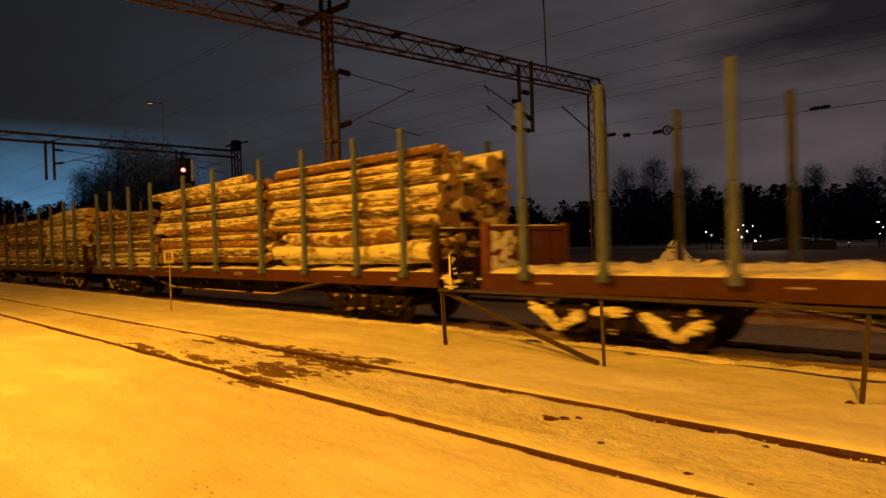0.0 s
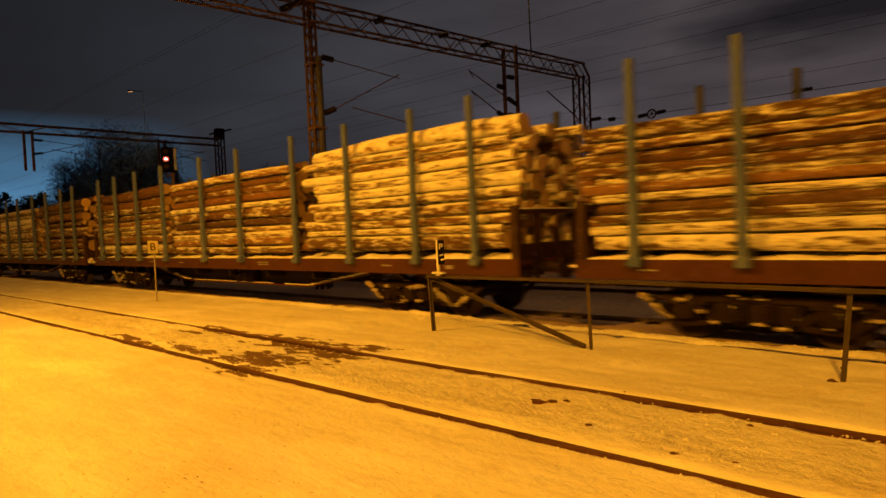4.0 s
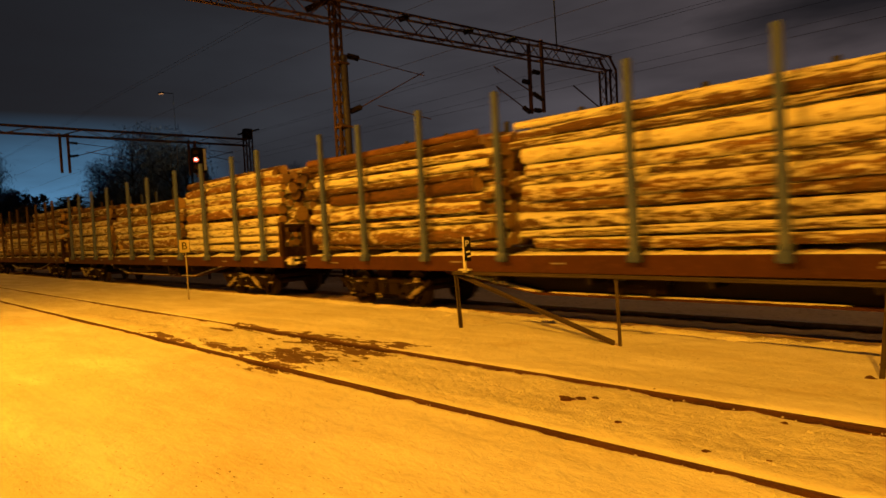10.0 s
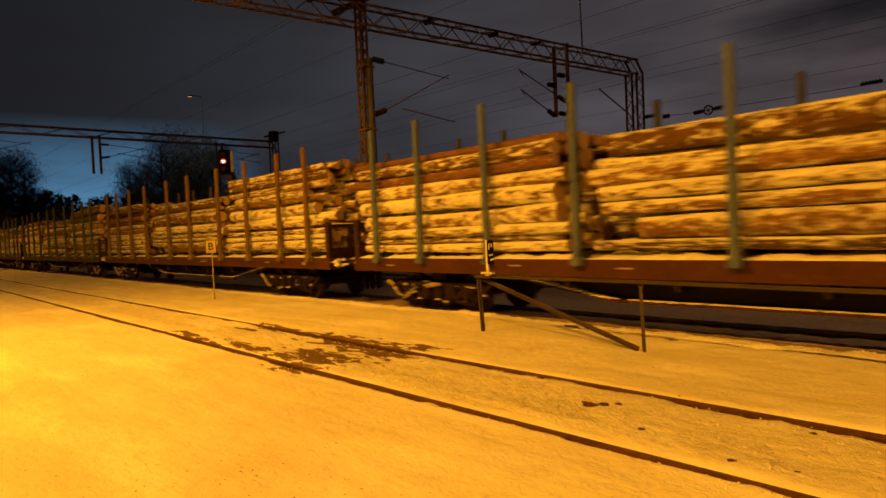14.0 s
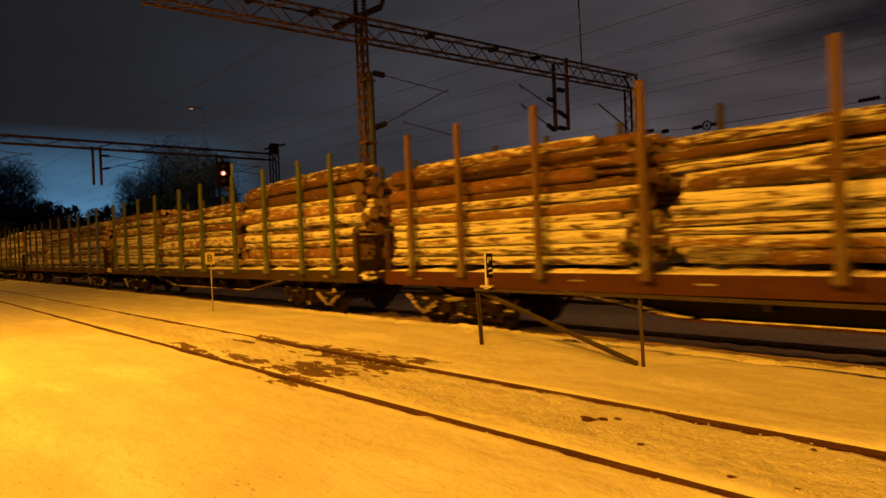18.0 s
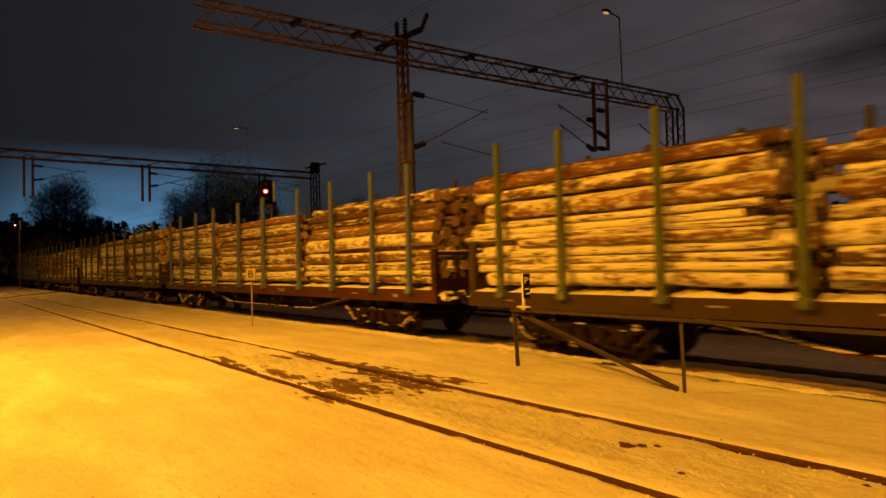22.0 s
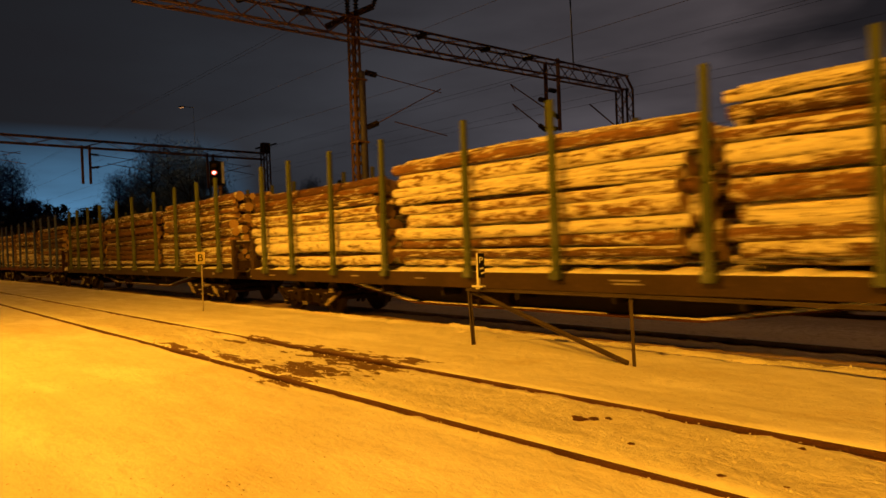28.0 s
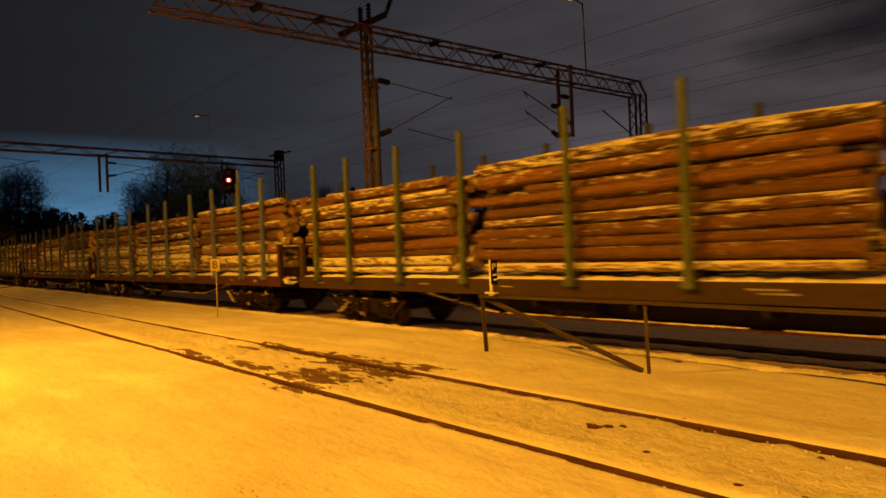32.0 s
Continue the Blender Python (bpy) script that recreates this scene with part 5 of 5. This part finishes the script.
def far_portal():
    ob = empty("catenary_portal", Matrix.Identity(4), "far lattice portal over the tracks, dark against the dusk sky", "catenary portal")
    a, b = Vector((-45.6, -3.0, 0)), Vector((-44.9, 24.0, 0))
    lattice_beam(ob, a, b, 8.80, 9.28, 0.5, 1.4, False)
    lattice_mast(ob, b, 9.9, 0.55, 0.5, 0.5, False)
    lattice_mast(ob, a, 9.0, 0.7, 0.6, 0.9, False)
    bm = bmesh.new()
    box(bm, b.x - 0.25, b.x + 0.25, b.y - 0.3, b.y + 0.35, 9.3, 10.1, 0.05)
    bar(bm, b + Vector((0, -0.8, 9.6)), b + Vector((0.2, 0.9, 10.1)), 0.12)
    part("switch_box", bm, DARK_STEEL, ob)
    way = (b - a).normalized()
    for y in (4.6, 11.25, 19.4):
        p = a + way * ((y - a.y) / way.y)
        for k in (0.0, 0.45):
            bm = bmesh.new()
            box(bm, p.x - 0.06, p.x + 0.06, p.y + k - 0.07, p.y + k + 0.07, 6.45, 8.95)
            part("hanger", bm, GALV, ob)
        steady_arm(ob, p + Vector((0, 0.45, 0)), p + Vector((0.2, 3.3, 0)), 8.4, 7.5)
    # mast of the track beside
    return ob


far_portal()


def wire(label, points, r=0.014):
    bm = bmesh.new()
    out = []
    for (p, q) in zip(points, points[1:]):
        p, q = Vector(p), Vector(q)
        sag = 0.0004 * (q - p).length ** 1.5
        for k in range(8):
            u = k / 8
            out.append(p.lerp(q, u) - Vector((0, 0, sag * 4 * u * (1 - u))))
    out.append(Vector(points[-1]))
    sweep(bm, out, r, 4)
    tagged(part("overhead_wire", bm, WIRE), label, "wire", "overhead wires")


XS = (-300, -240, -180, -120, -82, -45, -18.8, 30, 90)
for y, z in ((11.15, 6.15), (11.15, 7.5), (17.4, 6.15), (17.4, 7.6), (21.8, 6.2), (21.8, 7.5), (14.6, 11.5), (14.2, 11.4), (26.5, 10.4), (28.4, 9.9)):
    wire("thin overhead wire along the tracks", [(x + 0.0, y, z) for x in XS], 0.005 if z < 9 else 0.007)


def anchored_wire():
    wire("anchoring wire from the portal leg along the yard", [(-16.3, 30.6, 7.22), (-15.0, 31.0, 7.17), (-7.6, 31.2, 7.12), (40, 32, 7.1)], 0.014)
    ob = empty("wire_tensioner", pose(-13.75, 31.0, 7.16), "spoked tensioning wheel and insulators hung in the wire", "tensioner")
    bm = bmesh.new()
    ring = [(0.22 * math.cos(k * math.tau / 16), 0, 0.22 * math.sin(k * math.tau / 16)) for k in range(17)]
    sweep(bm, ring, 0.04, 6)
    part("wheel_rim", bm, DARK_STEEL, ob)
    for k in range(3):
        bm = bmesh.new()
        a = k * math.pi / 3
        bar(bm, (-0.2 * math.cos(a), 0, -0.2 * math.sin(a)), (0.2 * math.cos(a), 0, 0.2 * math.sin(a)), 0.03)
        part("spoke", bm, DARK_STEEL, ob)
    insulator(ob, (-0.75, 0, -0.04), (-0.25, 0, 0))
    insulator(ob, (0.25, 0, 0), (0.75, 0, 0.04))
    insulator(ob, (6.4, 0.15, 0.0), (7.2, 0.15, 0.02))
    insulator(ob, (-2.3, -0.2, 0.02), (-1.9, -0.2, 0.02))


anchored_wire()


# ---- signals ----
def signal(place, tall, group):
    ob = empty("railway_signal", pose(*place, 0, 0, 0), "railway signal showing red, with a pale edged backboard, on a mast", "signal", group)
    bm = bmesh.new()
    tube(bm, (0, 0.15, -0.3), (0, 0.15, tall + 0.5), 0.075, n=10)
    part("mast", bm, GALV, ob)
    turn = pose(0, 0, tall, 0, 0, 62) @ Matrix.Diagonal((1.15, 1.15, 1.0, 1))
    bm = bmesh.new()
    box(bm, -0.30, 0.30, -0.10, 0.06, -0.62, 0.62, 0.06, turn)
    part("backboard", bm, BLACK, ob)
    bm = bmesh.new()
    box(bm, 0.19, 0.31, -0.125, -0.105, -0.52, 0.56, 0.008, turn)
    part("edge_plate", bm, PALE_EDGE, ob, "pale edge of the backboard")
    for k, z in enumerate((0.36, 0.0, -0.36)):
        bm = bmesh.new()
        tube(bm, (-0.10, -0.10, z), (-0.10, -0.32, z), 0.16, 0.15, n=14)
        bmesh.ops.transform(bm, matrix=turn, verts=bm.verts[:])
        hood = part("hood", bm, BLACK, ob)
        bm = bmesh.new()
        tube(bm, (-0.10, -0.322, z), (-0.10, -0.335, z), 0.12 if k == 1 else 0.10, n=16)
        bmesh.ops.transform(bm, matrix=turn, verts=bm.verts[:])
        part("lens", bm, RED_GLOW if k == 1 else DARK_STEEL, hood)
        if k == 1:
            bm = bmesh.new()
            tube(bm, (-0.10, -0.336, z), (-0.10, -0.345, z), 0.055, n=12)
            bmesh.ops.transform(bm, matrix=turn, verts=bm.verts[:])
            part("lamp_core", bm, RED_CORE, hood)
    for z in (tall - 0.8, tall - 1.5):
        bm = bmesh.new()
        box(bm, -0.25, 0.25, -0.05, 0.12, z, z + 0.06)
        part("bracket", bm, GALV, ob)


signal((-30.9, 13.8, 0), 5.75, "signals")
signal((-85.0, 8.0, 0), 7.2, "signals")


# ---- lamps ----
def street_lamp(place, glow, tall, label, turn=0.0, steel=GALV, thick=1.0):
    x, y, z = place
    ob = empty("street_lamp", pose(x, y, 0, 0, 0, turn), label, "street lamp", "street lamps")
    bm = bmesh.new()
    tube(bm, (0, -1.6, -0.3), (0, -1.6, z + 0.1), 0.09 * thick, 0.05 * thick, n=10)
    part("pole", bm, steel, ob)
    bm = bmesh.new()
    tube(bm, (0, -1.6, z + 0.1), (0, -0.2, z + 0.35), 0.04, n=8)
    part("arm", bm, steel, ob)
    bm = bmesh.new()
    box(bm, -0.15, 0.15, -0.35, 0.35, z + 0.26, z + 0.42, 0.05)
    part("head", bm, PIPE, ob)
    bm = bmesh.new()
    box(bm, -0.11, 0.11, -0.25, 0.25, z + 0.21, z + 0.262, 0.02)
    part("lens", bm, glow, ob)


for place, _ in LAMPS:
    street_lamp(place, SODIUM_GLOW, place[2], "lit sodium street lamp, out of view, on a steel pole beside the tracks")
# unseen post added to carry the fill light that warms the yard ground
street_lamp((12.0, 27.0, 12.0), SODIUM_GLOW, 12.0, "lit sodium street lamp, out of view, on a steel pole beside the tracks", 180)
street_lamp((-72.3, 28.4, 18.1), DIM_GLOW, 18.1, "tall yard lamp with a faint sodium glow", 120, WALL_GREY, 0.3)


# ---- woods and far lights ----
def conifer(seed, tall, wide, bushy=900):
    rnd = random.Random(seed)
    bm = bmesh.new()
    tube(bm, (0, 0, -0.5), (0.1, 0, tall), 0.02 * tall, 0.01, n=7)
    ob_mesh = finish_mesh("trunk", bm, [BARK_DARK])
    verts, faces = [], []
    for k in range(bushy):
        u = rnd.random() ** 0.8
        z = tall * (0.12 + 0.88 * u)
        lobes = 0.72 + 0.28 * math.sin(z * 2.1 + seed) * math.sin(z * 0.9 + seed * 2)
        r = wide * (1 - u) ** 0.75 * lobes * math.sqrt(rnd.random()) + 0.1
        a = rnd.uniform(0, math.tau)
        s = rnd.uniform(0.16, 0.5) * (0.5 + 0.6 * (1 - u))
        c = Vector((r * math.cos(a), r * math.sin(a), z - r * 0.25))
        out = Vector((math.cos(a), math.sin(a), -0.4)) * s
        side = Vector((-math.sin(a), math.cos(a), rnd.uniform(-0.4, 0.4))) * s * 0.5
        i = len(verts)
        verts += [c - out * 0.4 + side, c - out * 0.4 - side, c + out, c + Vector((0, 0, s * 0.5))]
        faces += [(i, i + 1, i + 2), (i, i + 2, i + 3), (i + 1, i + 3, i + 2)]
    crown = bpy.data.meshes.new("crown")
    crown.from_pydata([tuple(v) for v in verts], [], faces)
    crown.materials.append(NEEDLES)
    return ob_mesh, crown


def birch(seed, tall, wide):
    """A leafless broad tree: forked limbs ending in sprays of fine twigs."""
    rnd = random.Random(seed)
    bm = bmesh.new()
    tube(bm, (0, 0, -0.5), (0.2, 0, tall * 0.55), 0.018 * tall, 0.011 * tall, n=7)
    tube(bm, (0.2, 0, tall * 0.55), (0.1, 0.1, tall * 0.95), 0.011 * tall, 0.02, n=6)
    verts, faces = [], []
    for k in range(26):
        u = 0.25 + 0.7 * k / 26
        a = k * 2.4 + rnd.uniform(-0.4, 0.4)
        reach = wide * (1.1 - u) * rnd.uniform(0.6, 1.1) + 0.4
        p = Vector((0.2, 0, tall * u))
        q = p + Vector((reach * math.cos(a), reach * math.sin(a), reach * rnd.uniform(0.5, 1.1)))
        tube(bm, p, q, 0.05 + 0.05 * (1 - u), 0.015, n=4)
        for j in range(190):
            c = p.lerp(q, rnd.uniform(0.35, 1.1)) + Vector((rnd.gauss(0, 0.5), rnd.gauss(0, 0.5), rnd.gauss(0, 0.45))) * (0.5 + 0.1 * tall * 0.5)
            d = Vector((rnd.gauss(0, 1), rnd.gauss(0, 1), rnd.gauss(0.3, 1))).normalized() * rnd.uniform(0.25, 0.8)
            e = Vector((rnd.gauss(0, 1), rnd.gauss(0, 1), rnd.gauss(0, 1))).normalized() * 0.018
            i = len(verts)
            verts += [c - e, c + e, c + d, c + d * 0.5 + e * 4]
            faces += [(i, i + 1, i + 2), (i, i + 1, i + 3)]
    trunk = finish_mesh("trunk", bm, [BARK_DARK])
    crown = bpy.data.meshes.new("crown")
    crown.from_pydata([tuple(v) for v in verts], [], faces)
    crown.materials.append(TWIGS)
    return trunk, crown


CONIFERS = [conifer(s, 10, 2.3) for s in range(4)]
BIRCHES = [birch(s + 20, 11, 3.0) for s in range(4)]


def tree(x, y, tall, kinds, seed, label, category):
    trunk, crown = kinds[seed % len(kinds)]
    k = tall / 10.5
    ob = empty("tree", pose(x, y, 0, 0, 0, seed * 67), label, category, "trees behind the tracks")
    ob.scale = (k, k, k)
    share("trunk", trunk, Matrix.Identity(4), ob)
    share("crown", crown, Matrix.Identity(4), ob)


FIR, BARE = "dark spruce at the edge of the yard", "leafless tree, dark against the dusk sky"


def polar(azimuth, distance):
    a = radians(azimuth)
    return -math.sin(a) * distance, math.cos(a) * distance


rnd = random.Random(5)
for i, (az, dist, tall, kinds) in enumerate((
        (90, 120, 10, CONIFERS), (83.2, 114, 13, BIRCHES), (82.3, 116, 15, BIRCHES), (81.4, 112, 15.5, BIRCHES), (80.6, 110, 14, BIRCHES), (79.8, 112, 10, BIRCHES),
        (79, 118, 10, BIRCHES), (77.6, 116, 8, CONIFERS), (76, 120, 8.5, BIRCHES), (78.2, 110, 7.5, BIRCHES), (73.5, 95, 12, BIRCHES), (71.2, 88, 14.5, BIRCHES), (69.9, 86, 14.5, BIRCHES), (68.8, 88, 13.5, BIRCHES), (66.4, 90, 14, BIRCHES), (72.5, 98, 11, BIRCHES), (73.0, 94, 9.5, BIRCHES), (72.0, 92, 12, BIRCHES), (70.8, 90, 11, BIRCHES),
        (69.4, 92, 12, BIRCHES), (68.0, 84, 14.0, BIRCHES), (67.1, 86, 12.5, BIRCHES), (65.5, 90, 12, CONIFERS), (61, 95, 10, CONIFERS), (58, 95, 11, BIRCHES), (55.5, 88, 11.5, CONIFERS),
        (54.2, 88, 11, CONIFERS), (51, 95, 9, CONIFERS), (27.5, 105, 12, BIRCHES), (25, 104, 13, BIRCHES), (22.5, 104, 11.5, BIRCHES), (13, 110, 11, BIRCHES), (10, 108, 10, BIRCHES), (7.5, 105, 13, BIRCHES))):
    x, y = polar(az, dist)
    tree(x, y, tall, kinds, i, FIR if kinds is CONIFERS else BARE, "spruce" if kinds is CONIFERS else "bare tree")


def woods(name, spots, label, material):
    """Far woods: many uneven crowns in one mesh."""
    rnd = random.Random(len(spots))
    verts, faces = [], []
    for az0, az1, dist, tall in spots:
        seen = 5 < az1 and az0 < 92
        for k in range(int((az1 - az0) * (4.5 if seen else 2.0))):
            az = rnd.uniform(az0, az1)
            x, y = polar(az, dist + rnd.uniform(-12, 12))
            t = tall * rnd.uniform(0.65, 1.12)
            w = rnd.uniform(2.0, 4.2)
            for j in range(420 if seen else 160):
                u = rnd.random()
                r = w * math.sqrt(max(0.02, 1 - (2 * u - 0.9) ** 2)) * math.sqrt(rnd.random())
                a = rnd.uniform(0, math.tau)
                s = rnd.uniform(0.16, 0.46)
                c = Vector((x + r * math.cos(a), y + r * math.sin(a), 0.2 + t * u))
                i = len(verts)
                for q in range(3):
                    verts.append(c + Vector((rnd.gauss(0, s), rnd.gauss(0, s), rnd.gauss(0, s * 0.8))))
                faces.append((i, i + 1, i + 2))
    mesh = bpy.data.meshes.new(name)
    mesh.from_pydata([tuple(v) for v in verts], [], faces)
    mesh.materials.append(material)
    tagged(new(name, mesh), label, "woods", kind="stuff")


woods("far_woods", ((-70, 4, 150, 11), (4, 12, 140, 10), (12, 30, 135, 10.5), (30, 66, 140, 9), (66, 92, 128, 10.0), (64, 90, 112, 6.5), (92, 140, 160, 11)), "dark mixed woods behind the yard", NEEDLES)


def far_lamp(az, el, dist, size, glow, label):
    x, y = polar(az, dist)
    z = 1.834 + dist * math.tan(radians(el))
    ob = empty("far_lamp", pose(x, y, 0), label, "lamp", "far lamps")
    bm = bmesh.new()
    tube(bm, (0, 0, -0.2), (0, 0, z), 0.06, n=6)
    part("pole", bm, BLACK, ob)
    bm = bmesh.new()
    lump(bm, (0, 0, z), (size, size, size * 0.8), 1, 2, 0.05)
    part("lens", bm, glow, ob)


for az, el, size in ((21.0, 0.15, 0.07), (20.6, -0.15, 0.05), (19.0, 0.55, 0.07), (18.6, 0.25, 0.09), (18.2, 0.6, 0.08), (17.9, 0.1, 0.07), (17.5, 0.5, 0.06), (18.3, -0.4, 0.07),
                     (17.3, -0.7, 0.09), (16.9, -0.3, 0.05), (19.8, -0.5, 0.05), (10.9, -1.0, 0.05), (9.0, 0.5, 0.08), (8.7, 0.1, 0.06), (8.9, -0.4, 0.05), (29.8, -0.2, 0.05), (30.6, 0.5, 0.06)):
    far_lamp(az, el, 85, size, COLD_GLOW, "small cold white lamp of the far yard")


def far_hall():
    x, y = polar(14.6, 80)
    ob = empty("far_hall", pose(x, y, 0, 0, 0, 14), "low far hall with a pale snowy roof", "building")
    bm = bmesh.new()
    box(bm, -4, 4, -2, 2, -0.2, 0.7)
    part("wall", bm, WALL_GREY, ob)
    bm = bmesh.new()
    for a, b in (((-4.3, 0.7), (0, 1.15)), ((4.3, 0.7), (0, 1.15))):
        vs = [bm.verts.new((a[0], s, a[1] + d)) for s in (-2.3, 2.3) for d in (0,)] + [bm.verts.new((b[0], s, b[1])) for s in (2.3, -2.3)]
        bm.faces.new(vs)
    bmesh.ops.solidify(bm, geom=bm.faces[:], thickness=0.15)
    part("roof", bm, CLUMP, ob)


far_hall()


def snow_heap():
    """A ploughed heap of snow lumps and broken branches in the yard."""
    ob = empty("snow_heap", pose(-13.05, 30.0, 0.15) @ Matrix.Diagonal((1.0, 1.0, 1.05, 1.0)), "ploughed heap of dirty snow lumps and broken branches", "snow heap")
    heap_rnd = random.Random(12)
    bm = bmesh.new()
    for k in range(60):
        a, r = heap_rnd.uniform(0, math.tau), math.sqrt(heap_rnd.random()) * 1.15
        z = 1.45 * (1 - r / 1.2) * heap_rnd.uniform(0.5, 1.0)
        s = heap_rnd.uniform(0.10, 0.26)
        lump(bm, (r * math.cos(a), r * math.sin(a) * 0.7, z), (s, s, s * 0.7), k, 1, 0.5)
    tagged(part("snow_lumps", bm, CLUMP, ob), kind="stuff")
    bm = bmesh.new()
    bmesh.ops.create_cone(bm, segments=18, radius1=1.3, radius2=0.15, depth=1.5, cap_ends=True, matrix=Matrix.Translation((0, 0, 0.6)) @ Matrix.Diagonal((1, 0.75, 1, 1)))
    part("heap_core", bm, SNOW, ob)
    for k in range(22):
        a, r = heap_rnd.uniform(0, math.tau), heap_rnd.uniform(0.2, 0.9)
        p = Vector((r * math.cos(a), -abs(r * math.sin(a)) * 0.8, 1.45 * (1 - r / 1.2)))
        q = p + Vector((heap_rnd.uniform(-0.5, 0.5), -0.15, heap_rnd.uniform(-0.25, 0.35)))
        bm = bmesh.new()
        tube(bm, p, q, 0.03, 0.012, n=5)
        part("branch", bm, BARK_DARK, ob)


snow_heap()


# ---- what moves: the train rolls by, its wheels turn ----
def motions():
    for ob, index in MOVING:
        walk(ob, [(t, pose(train_x(t) - index * PITCH, MAIN_Y, 0)) for t in range(33)])
    for wheel, x in WHEELS:
        walk(wheel, [(k / 10, pose(x, 0, 0.46, 0, math.degrees((train_x(k / 10) - train_x(0)) / 0.46), 0)) for k in range(321)])


motions()
